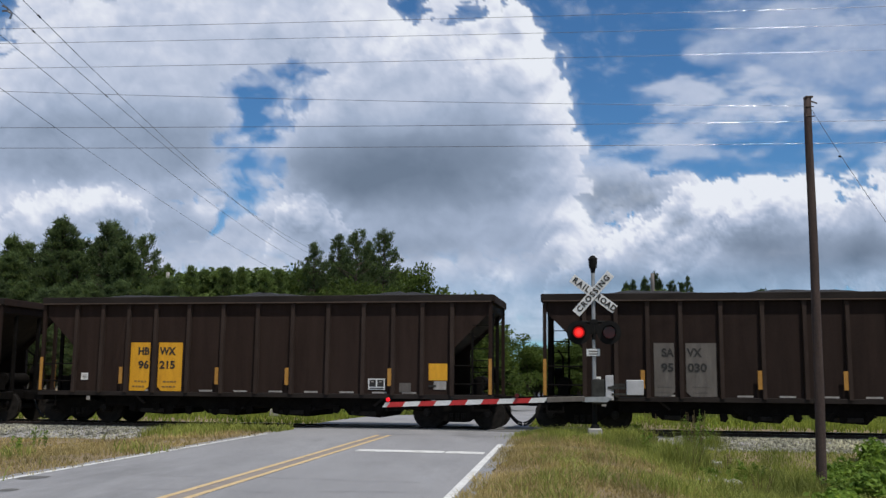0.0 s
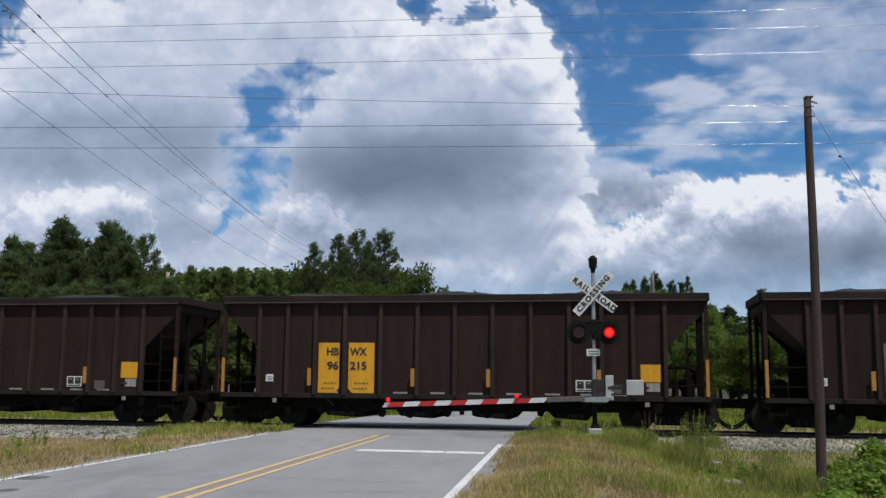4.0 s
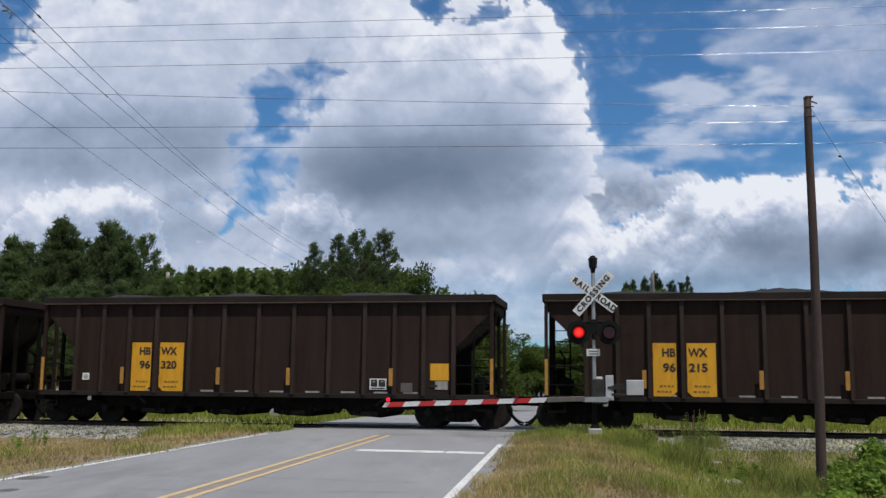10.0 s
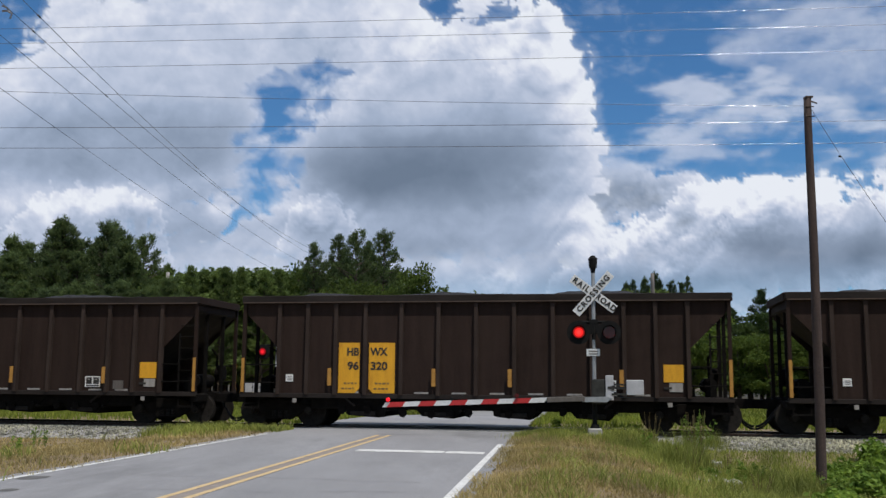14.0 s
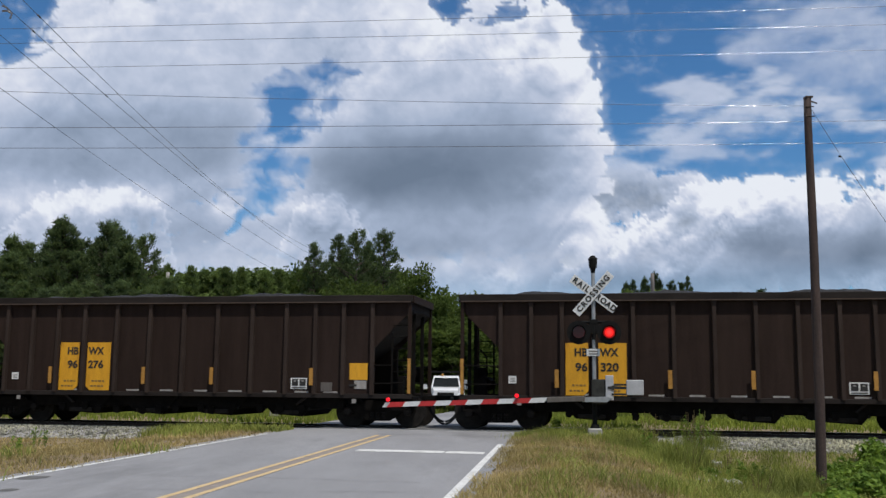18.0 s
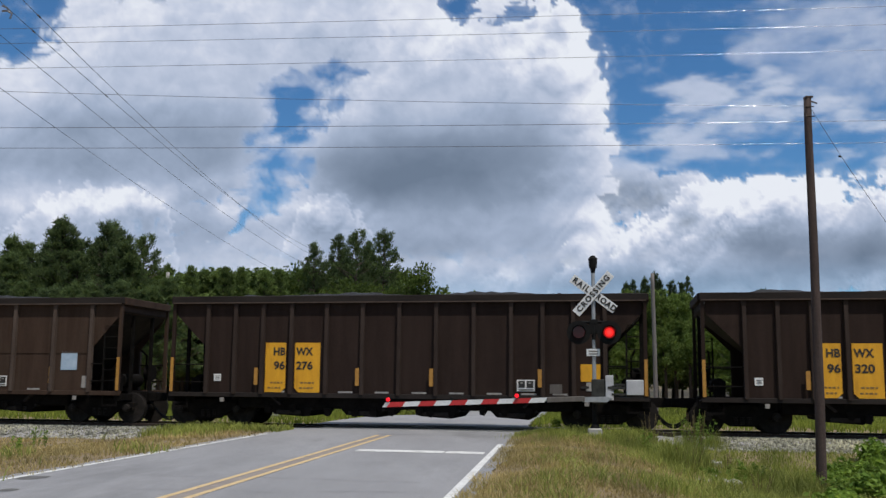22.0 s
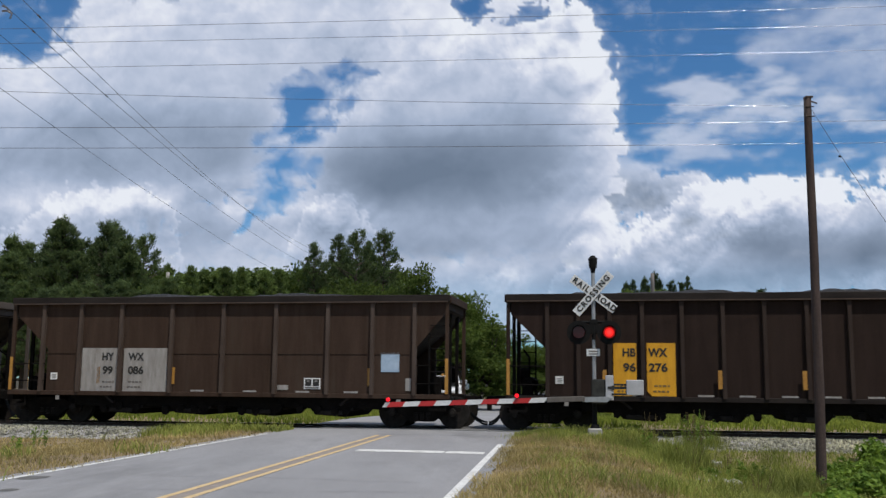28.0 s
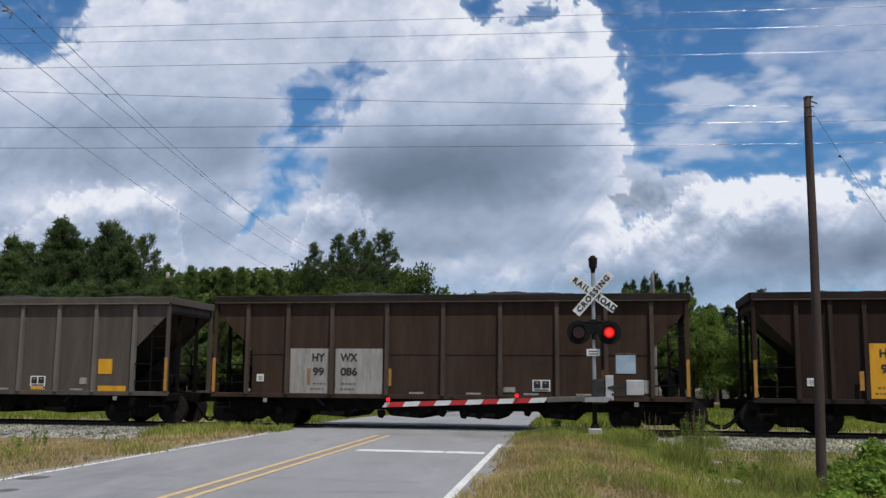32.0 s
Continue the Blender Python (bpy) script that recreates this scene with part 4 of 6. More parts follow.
def build_pole(name, base, top, r0, r1, label, wood=None):
    base, top = Vector(base), Vector(top)
    pl = root(name, Matrix.Translation(base), label, "utility pole")
    bm = bmesh.new()
    n = 14
    rings = []
    h = top - base
    for k in range(n + 1):
        t = k / n
        c = h * t + Vector((0.015 * math.sin(5 * t), 0.01 * math.sin(7 * t), 0))
        r = r0 + (r1 - r0) * t
        rings.append([bm.verts.new(c + Vector((r * math.cos(a) * (1 + 0.04 * math.sin(3 * a + k)), r * math.sin(a), 0))) for a in np.linspace(0, math.tau, 14, endpoint=False)])
    for a, b in zip(rings, rings[1:]):
        for i in range(14):
            bm.faces.new((a[i], a[(i + 1) % 14], b[(i + 1) % 14], b[i]))
    bm.faces.new(rings[-1])
    part("pole_shaft", bm, wood or M_POLE, pl, "weathered wooden shaft", smooth=True)
    return pl, h


POLE_Y = 19.0
pole_base = at_depth(1455, 868, POLE_Y)
pole_top = at_depth(1430, 172, POLE_Y)
pole, ph = build_pole("utility_pole", pole_base, pole_top, 0.1, 0.074, "weathered dark wooden utility pole in tall grass")
bm = bmesh.new()
add_cyl(bm, ph + Vector((0.02, -0.1, -0.12)), ph + Vector((0.13, -0.12, -0.17)), 0.016, seg=10)
add_box(bm, ph + Vector((0, 0, -0.01)), (0.15, 0.14, 0.03))
part("wire_bracket", bm, M_STEEL, pole)
bm = bmesh.new()
for z in (0.22, 0.42):
    add_cyl(bm, ph + Vector((-0.085, -0.07, -z)), ph + Vector((0.085, -0.07, -z)), 0.011, seg=8)
part("through_bolt", bm, M_STEEL, pole)


def wire(name, a, b, sag, r, label, n=48, group="overhead wires", mat=None, knots=(), ends=()):
    """A wire hanging between two points, with clamps as swellings and dead-end fittings as short thick pieces."""
    cu = bpy.data.curves.new(name, "CURVE")
    cu.dimensions, cu.bevel_depth, cu.bevel_resolution = "3D", r, 2
    sp = cu.splines.new("POLY")
    a, b = Vector(a), Vector(b)
    along = [(k / n, 1.0) for k in range(n + 1)]
    for t in knots:
        along += [(t - 0.0012, 1.0), (t - 0.001, 2.6), (t + 0.001, 2.6), (t + 0.0012, 1.0)]
    along.sort()
    sp.points.add(len(along) - 1)
    for q, (t, w) in zip(sp.points, along):
        q.co = (*(a.lerp(b, t) - Vector((0, 0, sag * 4 * t * (1 - t)))), 1)
        q.radius = w
    for path in ends:
        sp = cu.splines.new("POLY")
        sp.points.add(len(path) - 1)
        for q, c in zip(sp.points, path):
            q.co, q.radius = (*c, 1), 3.0
    cu.materials.append(mat or M_WIRE)
    return tagged(new(name, cu), label, "wire", group)


# the line along the track: six wires
for v0, v1, v2, dl, dr in ((48, 15, 8, 24.7, 23.4), (74, 46, 40, 24.7, 23.4), (118, 93, 85, 24.7, 23.4), (222, 214, 209, 20.6, 19.5), (258, 250, 248, 20.6, 19.5)):
    a, m, b = at_depth(0, v0, dl), at_depth(784, v1, (dl + dr) / 2), at_depth(1568, v2, dr)
    # carry on past both sides
    step = b - a
    sag = (0.5 * (a.z + b.z) - m.z)
    wire("power_wire", a - step * 0.35, b + step * 0.35, max(0.03, sag) * 2.9, 0.0055, "thin bright overhead wire strung along the railway")
wire("power_wire", at_depth(0, 155, 20) - Vector((8, -0.5, -0.3)), at_depth(1426, 188, POLE_Y), 0.12, 0.0045, "thin overhead wire ending at the wooden pole")
gw = at_depth(1568, 383, 17.0)
gtop = at_depth(1434, 190, POLE_Y)
guy = wire("guy_wire", gtop, gtop + (gw - gtop) * 1.6, 0.12, 0.0045, "slack guy wire from the wooden pole top", mat=M_GUY)
g2 = gtop + (gw - gtop) * 0.42 - Vector((0, 0, 0.09))
bm = bmesh.new()
add_cyl(bm, g2 - Vector((0.03, 0, 0.04)), g2 + Vector((0.02, 0, -0.05)), 0.018, seg=8)
part("guy_insulator", bm, M_MATTBLACK, guy, "small dark strain insulator")

# the line beside the road: four wires running away from the eye
for (u0, v0, d0), (u1, v1, d1), sag, r, knots in (((40, 0, 18.0), (512, 428, 50.0), 0.33, 0.0068, (0.024,)), ((24, 24, 18.8), (485, 404, 46.0), 0.25, 0.0068, (0.034, 0.19, 0.52)), ((0, 62, 19.8), (492, 441, 54.0), 0.25, 0.0066, ()), ((0, 156, 18.4), (398, 428, 38.5), 0.08, 0.0055, ())):
    a, b = at_depth(u0, v0, d0), at_depth(u1, v1, d1)
    step = (b - a)
    t0, t1 = -0.7, 1.6
    chord0 = a + step * t0 + Vector((0, 0, -sag * 4 * t0 * (1 - t0)))
    chord1 = a + step * t1 + Vector((0, 0, -sag * 4 * t1 * (1 - t1)))
    fit = []
    if knots:
        p, q = at_depth(4, 10 if len(knots) > 1 else 20, d0), at_depth(21, 25, d0)
        fit = [(p, p.lerp(q, 0.5) + Vector((0, 0, 0.04)), q, q - Vector((0.03, 0, 0.1)))]
    wire("roadside_wire", chord0, chord1, sag * (t1 - t0) ** 2, r, "overhead wire running beside the road", knots=[(t - t0) / (t1 - t0) for t in knots], ends=fit)
far_base, far_top = at_depth(297, 560, 62.0), at_depth(297.5, 482, 62.0)
far_base.z = ground_z(far_base.x, far_base.y) - 0.1
build_pole("utility_pole", far_base, far_top, 0.14, 0.11, "pale grey weathered utility pole before the trees", M_PALEPOLE)[0]["group"] = "utility poles"
mid_top = at_depth(1155, 484, 50.0)
build_pole("utility_pole", (mid_top.x + 0.02, mid_top.y, ground_z(mid_top.x, mid_top.y) - 0.2), mid_top, 0.12, 0.095, "grey weathered utility pole beyond the railway", M_GREYPOLE)[0]["group"] = "utility poles"
pole["group"] = "utility poles"


# ---------------------------------------------------------------- trees
def leaf_mesh(name, pts, size, material, rng, flat=0.0, per=1, long=1.0):
    """Many small leaves, each a folded pair of triangles with a direction of its own."""
    verts, faces = [], []
    for p, s in pts:
        for _ in range(per):
            r = size * s * rng.uniform(0.6, 1.35)
            d = Vector((rng.gauss(0, 0.8), rng.gauss(0, 0.8), abs(rng.gauss(0, 0.9)) + 0.25)).normalized()
            u = d.orthogonal().normalized()
            u.rotate(Matrix.Rotation(rng.uniform(0, 6.28), 3, d))
            w = d.cross(u)
            c = p + Vector((rng.uniform(-1, 1), rng.uniform(-1, 1), rng.uniform(-1, 1))) * size * 0.8
            k = len(verts)
            verts += [tuple(c - u * r * long), tuple(c + w * r * 0.55 + d * r * 0.12), tuple(c + u * r * long), tuple(c - w * r * 0.55 + d * r * 0.12)]
            faces += [(k, k + 1, k + 2), (k, k + 2, k + 3)]
    me = bpy.data.meshes.new(name)
    me.from_pydata(verts, [], faces)
    me.materials.append(material)
    return me


def needle_mesh(name, pts, size, material, rng, per=10):
    """Tufts of long thin sprays that point outwards and up."""
    verts, faces = [], []
    for p, s in pts:
        out = Vector((p.x, p.y, 0))
        out = out.normalized() if out.length > 0.05 else Vector((0, 0, 1))
        for _ in range(per):
            u = (out * 0.55 + Vector((0, 0, 0.8)) + Vector((rng.gauss(0, 0.6), rng.gauss(0, 0.6), rng.gauss(0, 0.45)))).normalized()
            w = u.orthogonal().normalized()
            w.rotate(Matrix.Rotation(rng.uniform(0, 6.28), 3, u))
            r = size * s * rng.uniform(0.7, 1.3)
            c = p + Vector((rng.gauss(0, 1), rng.gauss(0, 1), rng.gauss(0, 0.8))) * size * 0.55
            k = len(verts)
            verts += [tuple(c), tuple(c + u * r * 0.6 + w * r * 0.13), tuple(c + u * r * 1.25), tuple(c + u * r * 0.6 - w * r * 0.13)]
            faces += [(k, k + 1, k + 2), (k, k + 2, k + 3)]
    me = bpy.data.meshes.new(name)
    me.from_pydata(verts, [], faces)
    me.materials.append(material)
    return me


def branch(bm, a, b, r0, r1, seg=6):
    add_cyl(bm, a, b, r0, r1, seg=seg, caps=False)


def build_pine(seed, height, spread, bare=0.35, material=None, open_=False):
    """A loblolly-like pine: straight trunk, whorled limbs, tufts of needles with gaps between."""
    rng = random.Random(seed)
    tr = root("pine_tree", Matrix.Identity(4), "tall dark green pine with an open ragged crown", "tree", "trees behind the railway")
    bm = bmesh.new()
    lean = Vector((rng.uniform(-0.03, 0.03), rng.uniform(-0.03, 0.03), 1))
    pts = [lean * (height * k / 8) + Vector((rng.uniform(-0.08, 0.08), rng.uniform(-0.08, 0.08), 0)) for k in range(9)]
    for k in range(8):
        branch(bm, pts[k], pts[k + 1], 0.02 * height * (1 - k / 8.5), 0.02 * height * (1 - (k + 1) / 8.5), 8)
    tufts = []
    z = bare * height
    while z < height * 0.99:
        t = (z / height - bare) / (1 - bare)
        reach = spread * (0.55 + 0.75 * math.sin(math.pi * min(1, 0.25 + 0.75 * t))) * (1.05 - 0.75 * t ** 1.6)
        n = rng.randint(3, 5)
        a0 = rng.uniform(0, 6.28)
        for k in range(n):
            if rng.random() < 0.1:
                continue
            a = a0 + k * math.tau / n + rng.uniform(-0.4, 0.4)
            L = reach * rng.uniform(0.4, 1.2)
            c = lean * z
            tip = c + Vector((math.cos(a) * L, math.sin(a) * L, L * rng.uniform(0.15, 0.6)))
            branch(bm, c, tip, 0.03 + 0.004 * L * 6, 0.015, 5)
            for q in range(int(2 + L * 1.9) if open_ else int(3 + L * 2.4)):
                f = rng.uniform(0.6, 1.08) if open_ else rng.uniform(0.3, 1.08)
                p = c.lerp(tip, f) + Vector((rng.gauss(0, 0.16), rng.gauss(0, 0.16), rng.gauss(0.1, 0.15))) * (0.6 + L * 0.22)
                tufts.append((p, rng.uniform(0.75, 1.25)))
        z += height * rng.uniform(0.018, 0.036)
    for _ in range(10):
        tufts.append((lean * height * rng.uniform(0.95, 1.02) + Vector((rng.gauss(0, 0.12), rng.gauss(0, 0.12), 0)), 0.8))
    part("trunk", bm, M_BARK, tr)
    me = needle_mesh("crown", tufts, 0.25, material or M_PINE, rng, per=34)
    ob = new("crown", me)
    ob.parent = tr
    return tr


def build_broadleaf(seed, height, spread, material=None, low=0.18, count=2.2, label="leafy green broadleaf tree with an uneven crown", fine=0.12):
    rng = random.Random(seed)
    tr = root("broadleaf_tree", Matrix.Identity(4), label, "tree", "trees behind the railway")
    bm = bmesh.new()
    fork = height * 0.3
    branch(bm, (0, 0, 0), (0, 0, fork), 0.022 * height, 0.016 * height, 8)
    clumps = []
    for k in range(11):
        a = k * 2.4 + rng.uniform(-0.3, 0.3)
        f = rng.uniform(0.25, 1.0)
        zz = height * rng.uniform(max(low, 0.2), 0.92)
        prof = math.sin(math.pi * min(1, max(0.12, (zz / height - low * 0.6) / (1.06 - low * 0.6)))) ** 0.6
        tip = Vector((math.cos(a) * spread * f * prof, math.sin(a) * spread * f * prof, zz))
        st = Vector((0, 0, min(fork, zz * 0.7)))
        mid = st.lerp(tip, 0.5) + Vector((0, 0, 0.08 * height))
        branch(bm, st, mid, 0.011 * height, 0.007 * height, 6)
        branch(bm, mid, tip, 0.007 * height, 0.003 * height, 5)
        clumps.append((tip, rng.uniform(0.5, 0.8) * spread * 0.62))
        for _ in range(3):
            clumps.append((tip + Vector((rng.gauss(0, 1), rng.gauss(0, 1), rng.gauss(0, 0.8))) * spread * 0.3, rng.uniform(0.25, 0.5) * spread * 0.6))
    clumps.append((Vector((0, 0, height * 0.9)), spread * 0.34))
    clumps.append((Vector((0, 0, height * 0.62)), spread * 0.6))
    pts = []
    for c, r in clumps:
        for _ in range(int(70 * count * (r / (spread * 0.4)) ** 2) + 12):
            d = Vector((rng.gauss(0, 1), rng.gauss(0, 1), rng.gauss(0, 1))).normalized() * r * rng.uniform(0.45, 1.06)
            d.z *= 0.8
            p = c + d
            if p.z > low * height * rng.uniform(0.5, 1.0):
                pts.append((p, rng.uniform(0.7, 1.3)))
    part("trunk", bm, M_BARK, tr)
    me = leaf_mesh("crown", pts, fine, material or M_LEAF, rng, per=5)
    ob = new("crown", me)
    ob.parent = tr
    return tr


def plant(proto, x, y, h_scale, turn, wide=1.0):
    ob = copy_thing(proto, pose(x, y, ground_z(x, y) - 0.1, 0, 0, turn))
    ob.scale = (h_scale * wide, h_scale * wide, h_scale)
    return ob


def tree_at(proto, base_h, u, v_top, depth, turn, wide=1.0):
    """Plant a tree so that its top stands in the direction u, v_top at that depth."""
    p = at_depth(u, v_top, depth)
    z0 = ground_z(p.x, p.y) - 0.1
    return plant(proto, p.x, p.y, (p.z - z0) / base_h, turn, wide)


trng = random.Random(11)
pines = [build_pine(21, 15, 2.6, 0.3), build_pine(22, 15, 3.0, 0.25), build_pine(23, 15, 2.3, 0.4)]
opens = [build_pine(24, 15, 2.2, 0.3, None, True), build_pine(25, 15, 2.6, 0.35, None, True), build_pine(26, 15, 2.0, 0.4, None, True)]
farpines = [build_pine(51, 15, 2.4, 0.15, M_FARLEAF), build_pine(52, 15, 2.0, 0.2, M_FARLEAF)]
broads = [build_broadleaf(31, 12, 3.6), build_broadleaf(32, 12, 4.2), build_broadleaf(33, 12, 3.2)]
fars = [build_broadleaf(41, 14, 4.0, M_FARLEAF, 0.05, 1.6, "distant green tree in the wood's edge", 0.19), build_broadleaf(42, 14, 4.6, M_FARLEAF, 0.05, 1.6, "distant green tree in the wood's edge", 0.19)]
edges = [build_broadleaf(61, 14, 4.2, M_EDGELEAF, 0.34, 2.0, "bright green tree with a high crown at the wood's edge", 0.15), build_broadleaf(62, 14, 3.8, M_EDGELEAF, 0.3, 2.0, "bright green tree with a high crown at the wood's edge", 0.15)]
TREES = (
    # kind, which, direction, top, depth, width
    ("p", 0, 22, 420, 74, 1.1), ("p", 1, 60, 432, 80, 1.1), ("p", 1, 112, 392, 72, 1.0), ("p", 2, 150, 425, 78, 1.2), ("p", 0, 196, 396, 74, 1.15),
    ("p", 2, 228, 432, 70, 1.1), ("o", 1, 262, 416, 72, 0.9), ("o", 0, 110, 392, 74, 0.8), ("o", 2, 198, 397, 72, 0.9), ("p", 1, -30, 415, 72, 1.2), ("p", 2, 85, 432, 76, 1.2), ("p", 1, 170, 430, 77, 1.2), ("p", 0, 40, 450, 72, 1.2), ("p", 2, 130, 448, 70, 1.2), ("p", 1, 215, 446, 71, 1.1),
    ("p", 1, 8, 452, 70, 1.2), ("p", 0, 245, 455, 70, 1.0), ("b", 0, 262, 486, 68, 0.8),
)
TREES2 = (
    ("o", 2, 562, 434, 82, 0.75), ("o", 0, 600, 418, 84, 0.8), ("o", 1, 636, 408, 80, 0.8), ("o", 2, 676, 412, 82, 0.85), ("o", 0, 655, 430, 88, 0.8), ("p", 0, 620, 455, 90, 0.9), ("b", 1, 640, 490, 76, 1.0), ("b", 2, 585, 486, 78, 0.9),
    ("b", 0, 742, 452, 74, 0.62), ("b", 2, 783, 486, 78, 0.7), ("b", 1, 700, 500, 76, 0.9), ("b", 1, 815, 512, 84, 0.9), ("b", 0, 845, 535, 92, 0.9), ("b", 2, 872, 562, 100, 1.0),
)
TREES3 = (
    ("b", 1, 905, 596, 112, 1.3), ("b", 0, 940, 618, 128, 1.4), ("o", 0, 1122, 497, 128, 0.6), ("p", 1, 1140, 494, 130, 0.55), ("o", 2, 1156, 485, 132, 0.5), ("p", 0, 1170, 495, 129, 0.6), ("o", 1, 1186, 499, 132, 0.6), ("p", 2, 1203, 502, 132, 0.6), ("o", 0, 1219, 491, 120, 0.45),
    ("p", 1, 1106, 503, 126, 0.6), ("p", 2, 1354, 513, 140, 1.0), ("p", 0, 1262, 540, 120, 1.3), ("p", 1, 1290, 545, 126, 1.3), ("p", 2, 1480, 545, 140, 1.5),
)
PROTO = {"o": (opens, 15.2), "p": (pines, 15.2), "b": (broads, 12.6), "f": (fars, 14.6)}
for kind, which, u, v, depth, wide in TREES + TREES2 + TREES3:
    tree_at(PROTO[kind][0][which], PROTO[kind][1], u, v, depth, trng.uniform(0, 360), wide)
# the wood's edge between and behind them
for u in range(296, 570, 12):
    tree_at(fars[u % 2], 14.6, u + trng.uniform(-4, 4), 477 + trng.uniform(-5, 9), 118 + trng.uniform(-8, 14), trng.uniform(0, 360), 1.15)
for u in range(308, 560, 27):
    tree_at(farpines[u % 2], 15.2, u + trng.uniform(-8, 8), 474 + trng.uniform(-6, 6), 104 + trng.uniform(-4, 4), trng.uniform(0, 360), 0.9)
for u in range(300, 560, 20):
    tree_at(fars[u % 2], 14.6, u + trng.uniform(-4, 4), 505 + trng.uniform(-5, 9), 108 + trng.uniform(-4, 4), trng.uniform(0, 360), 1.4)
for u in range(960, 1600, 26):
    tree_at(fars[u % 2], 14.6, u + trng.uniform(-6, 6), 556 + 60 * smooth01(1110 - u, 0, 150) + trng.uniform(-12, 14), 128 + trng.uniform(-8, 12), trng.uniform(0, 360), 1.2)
for u in [*range(930, 1050, 22), *range(1300, 1620, 22)]:
    tree_at(broads[u % 3], 12.6, u + trng.uniform(-6, 6), 590 + 30 * smooth01(1050 - u, 0, 110) + trng.uniform(-14, 12), 96 + trng.uniform(-6, 8), trng.uniform(0, 360), 1.5)
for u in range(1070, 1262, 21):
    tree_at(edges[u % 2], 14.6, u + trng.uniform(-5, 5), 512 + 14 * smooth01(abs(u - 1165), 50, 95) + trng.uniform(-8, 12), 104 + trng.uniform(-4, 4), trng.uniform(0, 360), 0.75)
# low row of darker pines stands in for the wood's shaded inside
for u in range(-60, 300, 22):
    tree_at(pines[u % 3], 15.2, u + trng.uniform(-5, 5), 505 + trng.uniform(-16, 12), 62 + trng.uniform(-4, 4), trng.uniform(0, 360), 1.2)
for u in range(-40, 290, 21):
    tree_at(broads[u % 3], 12.6, u + trng.uniform(-6, 6), 440 + 16 * smooth01(u, 200, 290) + trng.uniform(-10, 16), 84 + trng.uniform(-3, 3), trng.uniform(0, 360), 0.75)
for u in range(556, 720, 20):
    tree_at(broads[u % 3], 12.6, u + trng.uniform(-6, 6), 462 + trng.uniform(-10, 14), 92 + trng.uniform(-3, 3), trng.uniform(0, 360), 0.75)
for u in range(560, 870, 28):
    tree_at(broads[u % 3], 12.6, u + trng.uniform(-5, 5), 560 + trng.uniform(-20, 14), 74 + trng.uniform(-4, 6), trng.uniform(0, 360), 1.4)
for ob in pines + opens + farpines + broads + fars + edges:
    for c in list(ob.children_recursive) + [ob]:
        bpy.data.objects.remove(c)


# ---------------------------------------------------------------- grass and weeds
def on_ground(u, v, drop=0.0):
    """The spot of the ground seen in the direction u, v."""
    w = view_way(u, v)
    k = EYE.z / -w.z
    for _ in range(30):
        p = EYE + w * k
        k += (p.z - ground_z(p.x, p.y)) / -w.z * 0.7
    return EYE + w * k


# worn and stony spots on the verge: place, reach along and across
BARE = [(on_ground(u, v), r, k) for u, v, r, k in ((1040, 796, 0.5, 0.8), (1068, 808, 0.6, 0.95), (1095, 826, 0.7, 0.95), (1125, 852, 0.7, 0.95), (1160, 874, 0.6, 0.9), (915, 812, 0.5, 0.7), (900, 850, 0.45, 0.7), (1252, 848, 0.75, 1.0), (1300, 862, 0.6, 0.9), (1345, 868, 0.5, 0.7), (905, 790, 0.5, 0.5), (935, 830, 0.6, 0.5))]


def bare(x, y):
    return max(k * math.exp(-(((x - p.x) / r) ** 2 + ((y - p.y) / (1.5 * r)) ** 2)) for p, r, k in BARE)


def grass(name, label, count, seed, place, tall, material, width=0.012, lean=0.35):
    """Loose blades: each a bent strip of three triangles."""
    rng = np.random.default_rng(seed)
    verts, faces = [], []
    made, tries = 0, 0
    while made < count and tries < count * 6:
        tries += 1
        spot = place(rng)
        if spot is None:
            continue
        x, y, k = spot
        z = ground_z(x, y) - 0.02
        h = tall * k * rng.uniform(0.5, 1.3)
        a = rng.uniform(0, math.tau)
        w = width * rng.uniform(0.6, 1.4)
        bx, by = math.cos(a) * w, math.sin(a) * w
        la = rng.uniform(0, math.tau)
        lx, ly = math.cos(la) * h * lean * rng.uniform(0.1, 1.0), math.sin(la) * h * lean * rng.uniform(0.1, 1.0)
        i = len(verts)
        verts += [(x - bx, y - by, z), (x + bx, y + by, z), (x + bx * 0.7 + lx * 0.35, y + by * 0.7 + ly * 0.35, z + h * 0.6), (x - bx * 0.7 + lx * 0.35, y - by * 0.7 + ly * 0.35, z + h * 0.6), (x + lx, y + ly, z + h)]
        faces += [(i, i + 1, i + 2, i + 3), (i + 3, i + 2, i + 4)]
        made += 1
    me = bpy.data.meshes.new(name)
    me.from_pydata(verts, [], faces)
    me.materials.append(material)
    return tagged(new(name, me), label, "grass", kind="stuff")


